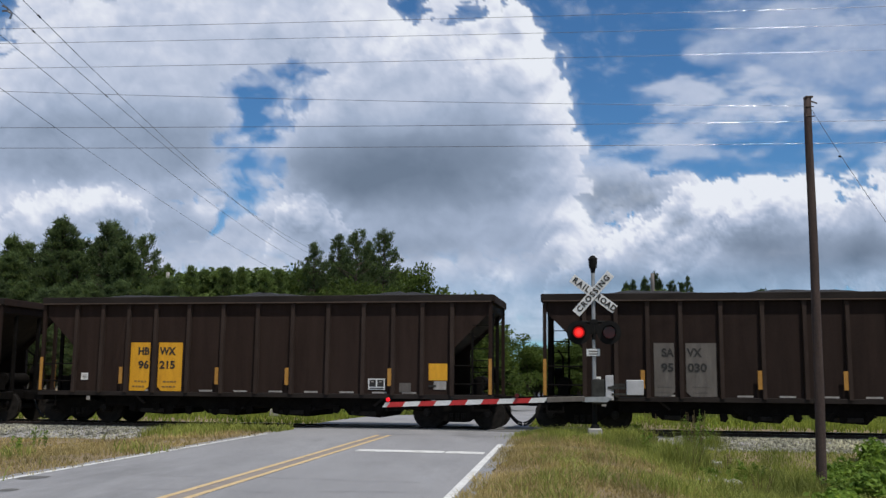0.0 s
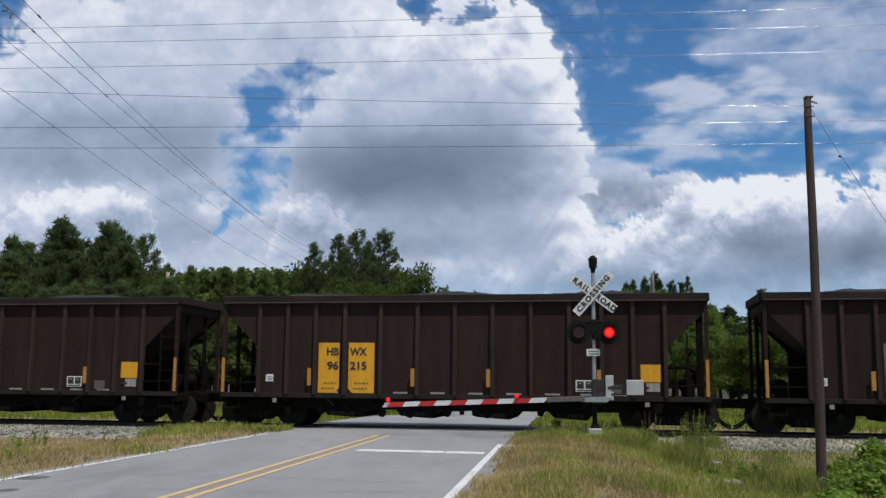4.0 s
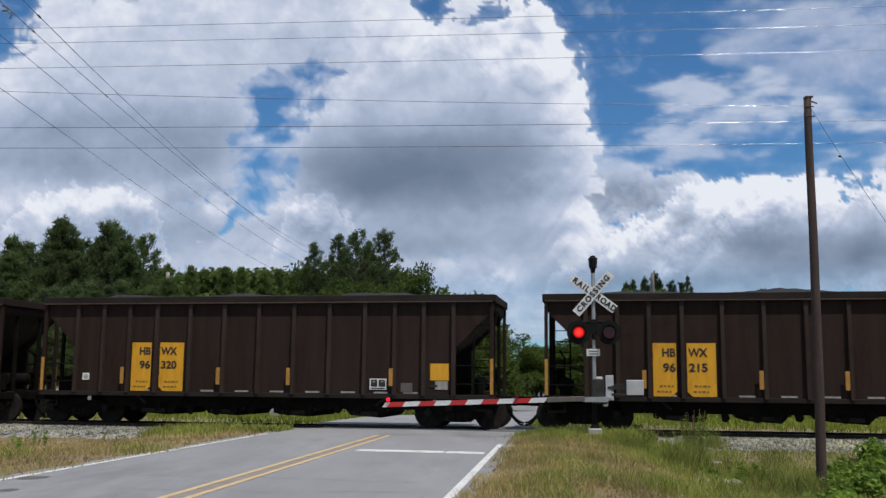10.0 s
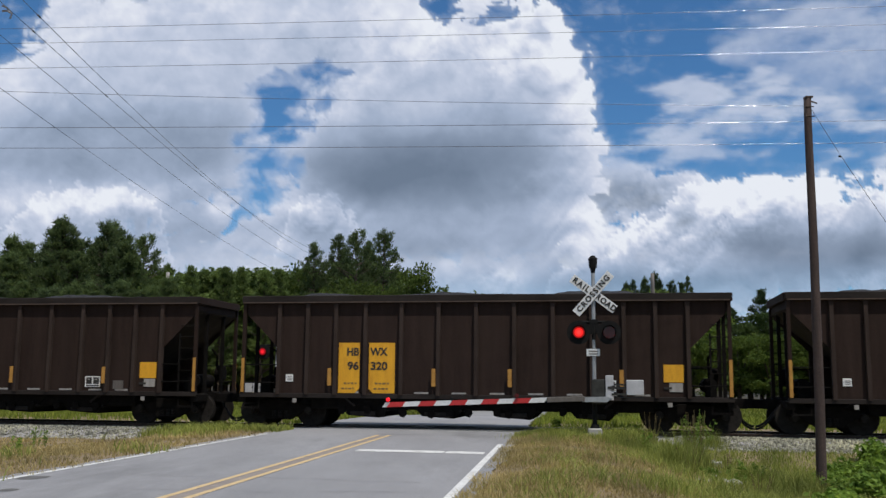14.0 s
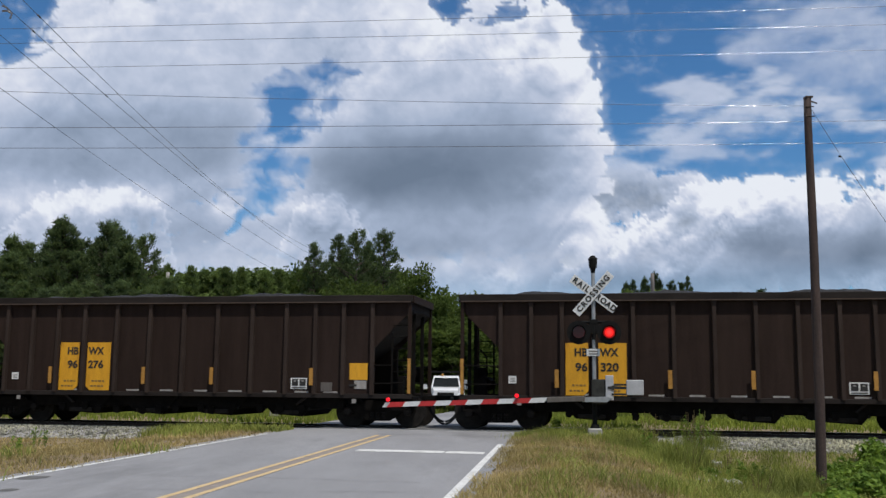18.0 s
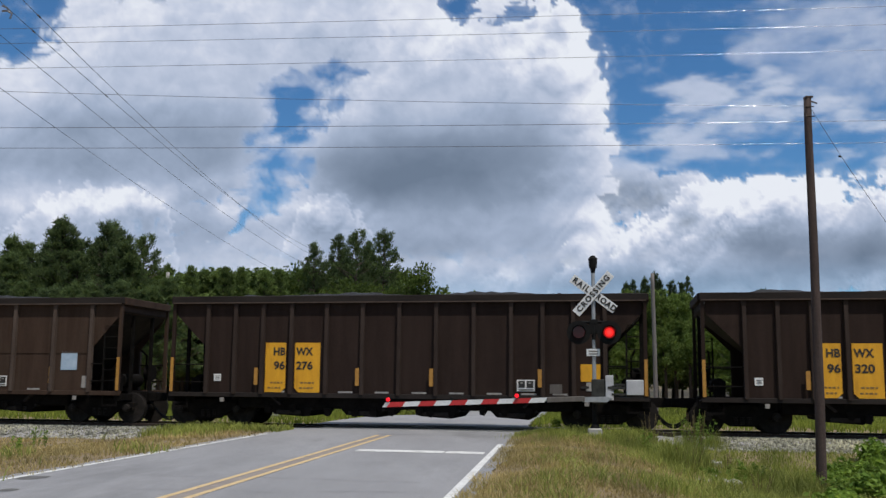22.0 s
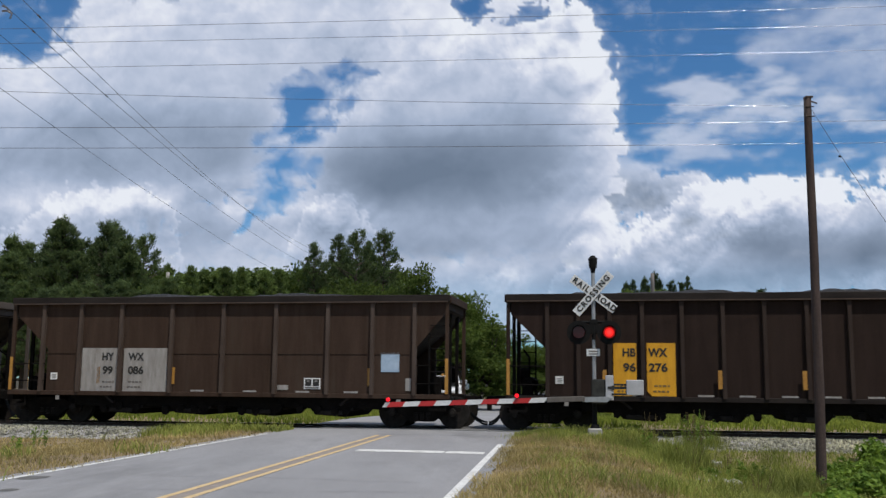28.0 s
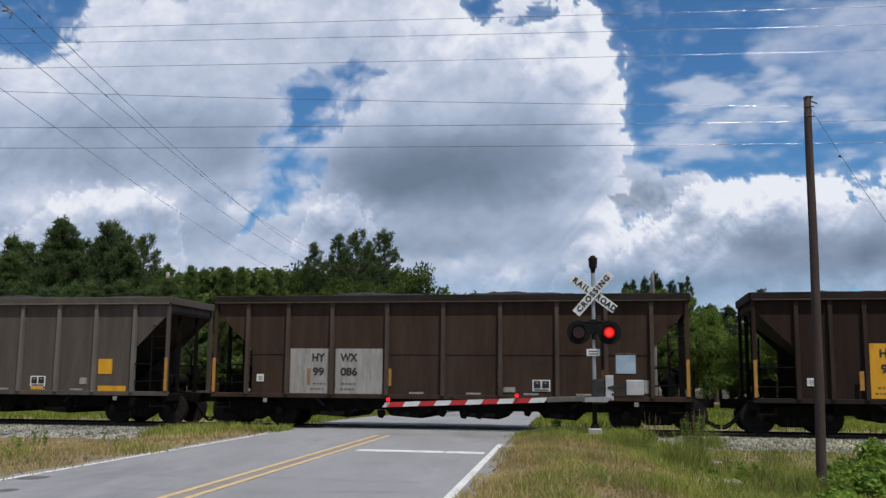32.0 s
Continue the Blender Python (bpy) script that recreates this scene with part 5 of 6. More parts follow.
def verge_right(lo, hi, y0, y1, dry):
    def f(rng):
        a, y = rng.uniform(lo, hi), rng.uniform(y0, y1)
        x = -2.2 + (y - 19) * math.tan(ROAD_HEAD) + a / math.cos(ROAD_HEAD)
        m = track_m(x, y)
        a2 = road_ab(x, y)[0]
        if m > -1.3 or (a2 > 6.9 and m > -3.5) or rng.random() < bare(x, y) * (0.75 if dry else 1.1):
            return None
        n = noise.noise(Vector((x * 0.55, y * 0.55, 2.0))) + 0.5 * noise.noise(Vector((x * 1.7, y * 1.7, 7.0)))
        wet = smooth01(a2, 5.2, 8.2) * 0.75 + smooth01(m, -6.0, -2.5) * 0.7
        if dry:
            return (x, y, 1.0 + n) if n + wet < 0.55 + rng.uniform(-0.3, 0.3) else None
        if n + wet < 0.05 + rng.uniform(-0.25, 0.35):
            return None
        low = (0.8 if a2 > 6.9 and m > -4.6 else 1.0)
        low *= 1 - 0.55 * smooth01(a2, 6.4, 7.6) * smooth01(m, -9.0, -6.0)
        return x, y, (0.55 + 0.5 * wet + 0.5 * n) * (0.4 + 0.6 * smooth01(a2, 3.3, 4.6)) * low
    return f


def verge_left(dry):
    def f(rng):
        a, y = -rng.uniform(3.08, 15), rng.uniform(13, 28)
        x = -2.2 + (y - 19) * math.tan(ROAD_HEAD) + a / math.cos(ROAD_HEAD)
        m = track_m(x, y)
        a2 = road_ab(x, y)[0]
        if m > -1.3 or (a2 < -7.0 and m > -4.3):
            return None
        n = noise.noise(Vector((x * 0.5, y * 0.5, 12.0)))
        green = smooth01(m, -4.5, -2.0) * 1.1 + n * 0.7
        if dry == (green > 0.45 + rng.uniform(-0.3, 0.3)):
            return None
        return x, y, 0.9 + 0.6 * n
    return f


def beyond(rng):
    x, y = rng.uniform(-32, 26), rng.uniform(30, 52)
    m = track_m(x, y)
    a2 = road_ab(x, y)[0]
    if m < 1.9 or abs(a2) < 3.5:
        return None
    return x, y, 0.8 + 0.7 * noise.noise(Vector((x * 0.3, y * 0.3, 4.0)))


grass("verge_grass", "tall green grass on the road verge", 40000, 1, verge_right(3.3, 13, 10, 28, False), 0.27, M_BLADE, 0.009, 1.0)
grass("dry_grass", "short straw-coloured dry grass on the road verge", 44000, 2, verge_right(3.25, 12, 9, 27, True), 0.12, M_STRAW, 0.008, 0.9)
grass("dry_grass", "short straw-coloured dry grass beside the road", 26000, 3, verge_left(True), 0.12, M_STRAW, 0.011, 0.9)
grass("verge_grass", "green grass along the track beside the road", 14000, 4, verge_left(False), 0.24, M_BLADE, 0.012, 0.85)
grass("field_grass", "green field grass beyond the railway", 30000, 5, beyond, 0.3, M_FIELD, 0.02, 0.85)


# clumps of tall grass: place, reach and height
TALL = [(on_ground(u, v), q, h) for u, v, q, h in ((930, 776, 0.4, 0.3), (968, 772, 0.5, 0.34), (1005, 776, 0.4, 0.3), (1075, 782, 0.5, 0.34), (1112, 792, 0.5, 0.4), (1150, 806, 0.45, 0.5), (1188, 826, 0.35, 0.8),
                                                   (1206, 832, 0.35, 1.05), (1232, 818, 0.35, 1.0), (1262, 814, 0.3, 0.7), (1290, 836, 0.5, 0.34), (1330, 838, 0.5, 0.36), (1375, 836, 0.5, 0.36), (1420, 840, 0.5, 0.36), (1330, 858, 0.5, 0.55), (1372, 866, 0.5, 0.6), (1420, 874, 0.5, 0.6), (1180, 872, 0.45, 0.4))]


def tall_clumps(rng):
    p, q, h = TALL[int(rng.integers(len(TALL)))]
    x, y = p.x + rng.normal() * q * 0.6, p.y + rng.normal() * q * 0.9
    return x, y, h * (1 - 0.35 * min(1.0, math.hypot(x - p.x, y - p.y) / q))


grass("tall_grass", "tall green grass and weeds in clumps by the ditch", 11000, 7, tall_clumps, 0.85, M_BLADE, 0.006, 0.6)


def far_field(rng):
    x, y = rng.uniform(-26, 40), rng.uniform(52, 92)
    if abs(road_ab(x, y)[0]) < 3.6:
        return None
    return x, y, 0.9 + 0.6 * noise.noise(Vector((x * 0.2, y * 0.2, 4.0)))


grass("field_grass", "green field grass reaching to the wood", 26000, 6, far_field, 0.4, M_FIELD, 0.06, 0.85)


def weed(name, label, x, y, h, seed, material, leaves=60, size=0.05, stalks=4, spread=0.25):
    """A clump of upright stalks with small leaves."""
    rng = random.Random(seed)
    z = ground_z(x, y) - 0.03
    wd = root(name, pose(x, y, z), label, "weed", "weeds along the verge")
    bm = bmesh.new()
    pts = []
    for _ in range(stalks):
        a, r = rng.uniform(0, 6.28), rng.uniform(0.1, 1) * spread
        base = Vector((math.cos(a) * r * 0.4, math.sin(a) * r * 0.4, 0))
        tip = Vector((math.cos(a) * r, math.sin(a) * r, h * rng.uniform(0.7, 1.05)))
        add_cyl(bm, base, tip, 0.008, 0.004, seg=5)
        for _ in range(leaves // stalks):
            f = rng.uniform(0.2, 1.03)
            pts.append((base.lerp(tip, f) + Vector((rng.gauss(0, 1), rng.gauss(0, 1), rng.gauss(0, 0.6))) * size * (1.2 if f < 0.8 else 0.6), rng.uniform(0.6, 1.3)))
    part("stalks", bm, material, wd)
    ob = new("leaves", leaf_mesh("leaves", pts, size, material, rng, per=2))
    ob.parent = wd
    return wd


def road_patch(u, v, r, k):
    """A dark irregular repair on the asphalt."""
    w = view_way(u, v)
    p = EYE + w * ((EYE.z - 0.0) / -w.z)
    for _ in range(12):
        p = EYE + w * ((EYE.z - road_z(p.x, p.y) + 0.00175 * road_ab(p.x, p.y)[0] ** 2) / -w.z)
    bm = bmesh.new()
    vs = []
    for a in np.linspace(0, math.tau, 22, endpoint=False):
        q = r * (1 + 0.35 * noise.noise(Vector((math.cos(a) * 2, math.sin(a) * 2, k))))
        x, y = p.x + q * math.cos(a), p.y + 1.3 * q * math.sin(a)
        vs.append(bm.verts.new((x, y, road_z(x, y) - 0.00175 * road_ab(x, y)[0] ** 2 + 0.005)))
    bm.faces.new(vs)
    part("asphalt_patch", bm, M_PATCH, bpy.data.objects["road"], "dark asphalt repair")


road_patch(58, 846, 0.2, 1.0)
road_patch(14, 868, 0.12, 5.0)
wrng = random.Random(5)
for u, v, h in ((1215, 812, 0.9), (1228, 806, 1.05), (1238, 800, 1.0), (1222, 838, 0.7), (1150, 800, 0.9), (1345, 880, 0.5), (1290, 845, 0.6)):
    p = on_ground(u, v)
    weed("dry_weed_clump", "thin brown dry weed stalks in the ditch", p.x, p.y, h, wrng.randint(0, 999), M_DRYWEED, 50, 0.016, 8, 0.34)
for u, v, h, leaves, size, stalks, spread in ((1148, 792, 0.62, 60, 0.035, 2, 0.12), (1240, 815, 1.0, 220, 0.028, 12, 0.4), (1222, 800, 0.8, 160, 0.028, 9, 0.35), (62, 792, 0.6, 44, 0.03, 3, 0.16), (80, 790, 0.5, 40, 0.03, 3, 0.16),
                                              (30, 796, 0.3, 60, 0.035, 4, 0.3), (1190, 790, 0.55, 90, 0.035, 6, 0.35), (1330, 860, 0.5, 120, 0.04, 6, 0.4), (1120, 770, 0.4, 80, 0.04, 5, 0.4), (985, 762, 0.4, 80, 0.04, 5, 0.4), (1275, 858, 0.4, 100, 0.035, 8, 0.4)):
    p = on_ground(u, v)
    weed("weed_clump", "upright green weed stalks with small leaves", p.x, p.y, h, wrng.randint(0, 999), M_WEED, leaves, size, stalks, spread)


def shrub(x, y, h, r, seed, label):
    rng = random.Random(seed)
    z = ground_z(x, y) - 0.05
    sh = root("shrub", pose(x, y, z), label, "shrub", "shrubs by the ditch")
    bm = bmesh.new()
    pts = []
    for _ in range(26):
        a, q = rng.uniform(0, 6.28), math.sqrt(rng.random()) * r
        tip = Vector((math.cos(a) * q, math.sin(a) * q, h * rng.uniform(0.45, 1.05) * (1 - 0.4 * (q / r) ** 2)))
        add_cyl(bm, (tip.x * 0.3, tip.y * 0.3, 0), tip, 0.012, 0.005, seg=5)
        for _ in range(34):
            f = rng.uniform(0.15, 1.05)
            pts.append((Vector((tip.x * (0.3 + 0.7 * f), tip.y * (0.3 + 0.7 * f), tip.z * f)) + Vector((rng.gauss(0, 1), rng.gauss(0, 1), rng.gauss(0, 1))) * 0.09, rng.uniform(0.6, 1.4)))
    part("stems", bm, M_BARK, sh)
    ob = new("leaves", leaf_mesh("leaves", pts, 0.055, M_WEED, rng, per=4))
    ob.parent = sh
    return sh


for u, v, h, r in ((1500, 852, 0.42, 0.55), (1470, 864, 0.28, 0.4), (1556, 838, 0.55, 0.55), (1560, 890, 0.5, 0.6), (1515, 885, 0.36, 0.45), (1590, 860, 0.6, 0.7), (1545, 855, 0.42, 0.5), (1480, 905, 0.3, 0.4)):
    p = on_ground(u, v)
    shrub(p.x, p.y, h, r, wrng.randint(0, 999), "dense bright green leafy shrub in the ditch")


def rock(x, y, r, seed, material, label):
    rng = random.Random(seed)
    bm = bmesh.new()
    bmesh.ops.create_icosphere(bm, subdivisions=2, radius=r)
    for v in bm.verts:
        v.co *= 1 + 0.35 * noise.noise(v.co * 3 / r + Vector((seed, 0, 0)))
        v.co.z *= 0.6
    ob = part("rock", bm, material)
    ob.matrix_basis = pose(x, y, ground_z(x, y) + r * 0.15, 0, 0, rng.uniform(0, 360))
    tagged(ob, label, "rock", "rocks by the ditch")


for u, v, r in ((1243, 838, 0.11), (1262, 845, 0.1), (1252, 855, 0.12), (1275, 838, 0.08), (1232, 850, 0.07), (1292, 868, 0.09), (1410, 862, 0.08), (1325, 868, 0.06)):
    p = on_ground(u, v)
    rock(p.x, p.y, r, int(u), M_STONE, "grey stone lying in the grass")


def slab(u, v, size, turn, tip):
    """A broken piece of concrete half sunk in the ditch."""
    p = on_ground(u, v)
    bm = bmesh.new()
    add_box(bm, (0, 0, 0), size)
    bevel(bm, 0.015)
    for q in bm.verts:
        q.co += Vector((noise.noise(q.co * 9 + Vector((u, 0, 0))), noise.noise(q.co * 9 + Vector((0, u, 0))), 0)) * 0.03
    ob = part("broken_concrete", bm, M_CONCRETE)
    ob.matrix_basis = pose(p.x, p.y, ground_z(p.x, p.y) + 0.03, tip, 0, turn)
    tagged(ob, "broken pale concrete slab lying in the weedy ditch", "rubble", "concrete rubble in the ditch")


for u, v, size, turn, tip in ((1292, 858, (0.42, 0.3, 0.12), 8, 6), (1338, 860, (0.5, 0.26, 0.1), -6, 8), (1376, 858, (0.38, 0.3, 0.12), 12, 5), (1252, 838, (0.3, 0.24, 0.2), 30, 14), (1268, 832, (0.24, 0.2, 0.18), -20, 10)):
    slab(u, v, size, turn, tip)


# ---------------------------------------------------------------- pickup waiting beyond the crossing
def build_pickup():
    x, y = 0.2, 50.0
    tk = root("pickup_truck", pose(x, y, road_z(x, y), 0, 0, -1), "white work pickup with a dark roof rack waiting beyond the crossing", "truck")

    def shell(name, rings, material, label="", smooth=False):
        bm = bmesh.new()
        vs = [[bm.verts.new(p) for p in r] for r in rings]
        for a, b in zip(vs, vs[1:]):
            n = len(a)
            for i in range(n):
                bm.faces.new((a[i], a[(i + 1) % n], b[(i + 1) % n], b[i]))
        bm.faces.new(vs[0][::-1])
        bm.faces.new(vs[-1])
        bevel(bm, 0.025, 2)
        return part(name, bm, material, tk, label)

    def ring(y, w0, z0, w1, z1):
        return [(-w0, y, z0), (w0, y, z0), (w1, y, z1), (-w1, y, z1)]

    shell("body", [ring(-0.02, 1.0, 0.5, 0.98, 0.98), ring(0.3, 1.02, 0.5, 0.98, 1.06), ring(1.35, 1.02, 0.5, 0.98, 1.1), ring(5.4, 1.0, 0.5, 0.98, 1.32)], M_TRUCK)
    shell("hood", [ring(-0.07, 0.66, 0.9, 0.62, 1.26), ring(0.25, 0.72, 0.9, 0.66, 1.36), ring(1.4, 0.78, 0.9, 0.74, 1.43)], M_TRUCK)
    shell("cab", [ring(1.3, 0.8, 1.05, 0.79, 1.4), ring(1.72, 0.8, 1.05, 0.68, 1.95), ring(2.3, 0.8, 1.05, 0.66, 2.02), ring(3.3, 0.8, 1.05, 0.66, 2.0), ring(3.5, 0.8, 1.05, 0.7, 1.85)], M_TRUCK)
    bm = bmesh.new()
    vs = [bm.verts.new(p) for p in ((-0.7, 1.27, 1.45), (0.7, 1.27, 1.45), (0.61, 1.64, 1.9), (-0.61, 1.64, 1.9))]
    bm.faces.new(vs)
    bmesh.ops.solidify(bm, geom=list(bm.faces), thickness=0.02)
    part("windscreen", bm, M_GLASSDARK, tk, "dark windscreen")
    for sx in (-1, 1):
        bm = bmesh.new()
        vs = [bm.verts.new(p) for p in ((sx * 0.8, 1.75, 1.42), (sx * 0.8, 3.2, 1.42), (sx * 0.71, 3.1, 1.84), (sx * 0.715, 2.0, 1.84))]
        bm.faces.new(vs)
        bmesh.ops.solidify(bm, geom=list(bm.faces), thickness=0.015)
        part("side_window", bm, M_GLASSDARK, tk)
        bm = bmesh.new()
        add_box(bm, (sx * 1.12, 1.75, 1.45), (0.2, 0.09, 0.3))
        add_box(bm, (sx * 0.92, 1.75, 1.38), (0.3, 0.04, 0.04))
        bevel(bm, 0.015)
        part("mirror", bm, M_TRUCK if sx < 0 else M_CHROME, tk)
        box_part("headlight", (sx * 0.8, -0.04, 0.8), (0.22, 0.05, 0.14), M_CHROME, tk, 0.01)
        for yy in (0.85, 4.3):
            bm = bmesh.new()
            add_cyl(bm, (sx * 0.72, yy, 0.38), (sx * 0.97, yy, 0.38), 0.38, seg=24)
            w = part("wheel", bm, M_RUBBER, tk)
            bm = bmesh.new()
            add_cyl(bm, (sx * 0.95, yy, 0.38), (sx * 0.985, yy, 0.38), 0.22, seg=18)
            part("rim", bm, M_CHROME, w)
        bm = bmesh.new()
        for yy in (3.6, 5.2):
            add_box(bm, (sx * 0.93, yy, 1.75), (0.05, 0.05, 0.95))
        add_box(bm, (sx * 0.93, 3.3, 2.22), (0.05, 3.8, 0.05))
        part("rack_side", bm, M_MATTBLACK, tk)
    bm = bmesh.new()
    for yy in (1.45, 3.6, 5.2):
        add_box(bm, (0, yy, 2.24), (1.9, 0.05, 0.05))
    part("rack_bar", bm, M_MATTBLACK, tk)
    box_part("grille", (0, -0.1, 1.0), (0.86, 0.05, 0.3), M_MATTBLACK, tk, 0.01)
    box_part("bumper", (0, -0.13, 0.62), (1.9, 0.16, 0.22), M_CHROME, tk, 0.03)
    box_part("beacon", (-0.2, 2.0, 2.06), (0.14, 0.12, 0.12), M_ORANGE, tk, 0.02, "small amber roof beacon")
    box_part("toolbox", (0.95, 4.2, 1.55), (0.36, 1.9, 0.5), M_GALV, tk, 0.02)
    return tk


build_pickup()


# ---------------------------------------------------------------- clouds
DECK_LOW, DECK_HIGH = 110.0, 150.0
# heaps of the near deck: direction, reach in both ways, weight
LOW_BODY = ((770, 150, 200, 120, 1.5), (880, 120, 90, 70, 1.4), (610, 250, 130, 90, 1.2), (912, 190, 72, 100, 1.5), (720, 330, 300, 110, 1.2), (640, 60, 140, 90, 1.1),
            (560, 20, 180, 60, 1.0), (830, 420, 220, 90, 0.8), (560, 395, 130, 60, 0.8), (690, 480, 330, 60, 0.5), (950, 300, 75, 70, 1.1), (905, 50, 30, 36, 1.3), (962, 120, 30, 34, 0.9))
LOW_LEFT = ((200, 90, 260, 120, 1.5), (330, 180, 90, 130, 1.1), (60, 230, 260, 110, 1.3), (-150, 150, 260, 260, 1.3), (280, 280, 130, 70, 0.9), (150, 350, 150, 50, 1.3),
            (40, 370, 110, 60, 1.2), (300, 440, 180, 50, 0.55), (100, 450, 260, 50, 0.5), (430, 30, 150, 60, 1.0), (540, 385, 60, 40, 0.7))
LOW_HOLES = ((535, 130, 46, 30, 1.3), (480, 162, 66, 32, 1.35), (428, 172, 50, 40, 1.3), (452, 245, 58, 44, 1.35), (430, 305, 52, 48, 1.3), (440, 360, 40, 26, 0.9), (735, 14, 32, 28, 1.9), (-75, 40, 95, 70, 2.0), (8, 22, 26, 26, 1.2),
             (1112, 130, 80, 150, 1.9), (832, 26, 36, 24, 1.3), (1010, 20, 70, 40, 1.7), (385, 368, 34, 16, 0.4), (1085, 395, 60, 34, 0.8), (-330, 60, 120, 200, 1.2), (1075, 60, 60, 70, 1.2))
LOW_WISP = ((1270, 60, 90, 60, 0.34), (1510, 90, 100, 100, 0.5), (1400, 40, 110, 50, 0.4), (1620, 60, 140, 120, 0.55), (1340, 110, 70, 34, 0.32), (1440, 130, 90, 40, 0.34), (1220, 100, 50, 26, 0.24))
LOW_GREY = ((640, 300, 150, 56, 0.62), (780, 270, 140, 60, 0.5), (760, 335, 220, 42, 0.5), (560, 245, 60, 60, 0.2), (900, 270, 80, 60, 0.2), (300, 260, 120, 60, 0.3), (110, 225, 170, 40, 0.3), (370, 200, 50, 120, 0.08),
            (850, 430, 190, 46, 0.24), (640, 440, 160, 40, 0.3), (330, 400, 220, 50, 0.3), (60, 290, 240, 30, 0.3))
LOW_SHINE = ((640, 90, 150, 60, 0.13), (850, 100, 140, 60, 0.1), (965, 140, 40, 90, 0.08), (120, 60, 150, 60, 0.08), (300, 90, 100, 60, 0.1), (70, 365, 120, 34, 0.4), (200, 352, 70, 30, 0.34),
             (540, 375, 70, 28, 0.34), (905, 325, 70, 26, 0.2), (980, 380, 60, 20, 0.2), (880, 492, 50, 16, 0.3), (1010, 430, 50, 18, 0.3), (760, 470, 60, 14, 0.2), (565, 175, 60, 30, 0.2), (480, 440, 60, 24, 0.2), (360, 360, 30, 24, 0.2))
HIGH_BODY = ((1115, 335, 90, 46, 1.2), (1045, 345, 60, 60, 1.2), (1245, 390, 110, 62, 1.5), (1345, 365, 110, 50, 1.5), (1450, 390, 110, 60, 1.5), (1070, 445, 110, 44, 1.2), (1200, 470, 260, 60, 1.3),
             (1560, 420, 90, 70, 1.4), (1690, 380, 130, 130, 1.2), (900, 500, 500, 40, 0.7), (420, 480, 500, 50, 0.7), (800, 590, 900, 60, 1.3))
HIGH_WISP = ((1195, 160, 76, 26, 0.6), (1300, 205, 110, 34, 0.5), (1180, 245, 100, 24, 0.52), (1330, 150, 120, 28, 0.3), (1480, 200, 130, 40, 0.26), (1230, 275, 90, 16, 0.4), (1520, 280, 90, 20, 0.26))
HIGH_HOLES = ((1090, 392, 34, 18, 0.9), (1300, 296, 150, 16, 0.9), (1515, 340, 44, 22, 1.0), (1060, 200, 70, 100, 0.6))
HIGH_GREY = ((1350, 425, 90, 34, 0.7), (1210, 385, 40, 18, 0.45), (1130, 345, 80, 40, 0.42), (1055, 335, 50, 40, 0.25), (1530, 440, 60, 50, 0.7), (1180, 500, 300, 30, 0.26), (1450, 465, 160, 30, 0.38), (1000, 500, 300, 40, 0.3),
             (1270, 335, 90, 20, -0.2), (1410, 330, 90, 18, -0.22), (1120, 405, 60, 20, -0.28), (1185, 484, 40, 18, -0.34), (1060, 425, 50, 20, -0.2), (1040, 440, 40, 20, -0.2), (895, 492, 34, 18, -0.34), (1015, 465, 32, 36, -0.3), (1520, 490, 60, 16, -0.2))


# where the puffs stand out crisply in the light
CRISP = ((120, 365, 130, 40, 1.0), (540, 380, 70, 50, 1.0), (370, 355, 40, 24, 0.7), (900, 70, 120, 70, 0.8), (700, 80, 160, 60, 0.4), (980, 180, 50, 120, 0.5), (900, 320, 70, 30, 0.5),
         (1150, 400, 120, 50, 1.0), (1330, 340, 180, 40, 1.0), (1040, 430, 60, 40, 0.8), (878, 490, 32, 20, 0.9), (1185, 482, 30, 16, 0.7), (1520, 490, 34, 14, 0.6), (1010, 470, 26, 30, 0.8), (1250, 400, 200, 40, 0.5), (540, 170, 60, 40, 0.5))


def heap(blobs, u, v):
    s = np.zeros_like(u)
    for bu, bv, ru, rv, w in blobs:
        s += w * np.exp(-(((u - bu) / ru) ** 2 + ((v - bv) / rv) ** 2))
    return s


def step01(v, a, b):
    t = np.clip((v - a) / (b - a), 0.0, 1.0)
    return t * t * (3 - 2 * t)


def hashed(ix, iy, seed):
    """A repeatable random number from 0 to 1 for each lattice cell."""
    h = (ix.astype(np.int64) * 374761393 + iy.astype(np.int64) * 668265263 + seed * 1442695041) & 0xFFFFFFFF
    h = ((h ^ (h >> 13)) * 1274126177) & 0xFFFFFFFF
    h = ((h ^ (h >> 15)) * 2246822519) & 0xFFFFFFFF
    return ((h ^ (h >> 16)) & 0xFFFFFF) / float(0xFFFFFF)


def wavy(x, y, seed):
    """Smooth gradient noise, about -1 to 1."""
    ix, iy = np.floor(x), np.floor(y)
    fx, fy = x - ix, y - iy
    sx, sy = fx ** 3 * (fx * (fx * 6 - 15) + 10), fy ** 3 * (fy * (fy * 6 - 15) + 10)

    def corner(a, b):
        g = hashed(ix + a, iy + b, seed) * math.tau
        return np.cos(g) * (fx - a) + np.sin(g) * (fy - b)

    top = corner(0, 0) * (1 - sx) + corner(1, 0) * sx
    low = corner(0, 1) * (1 - sx) + corner(1, 1) * sx
    return 1.5 * (top * (1 - sy) + low * sy)


def fractal(x, y, seed, octaves=5, gain=0.5):
    s, a = np.zeros_like(x), 1.0
    for k in range(octaves):
        s += a * wavy(x * 2.03 ** k, y * 2.03 ** k, seed + 17 * k)
        a *= gain
    return s


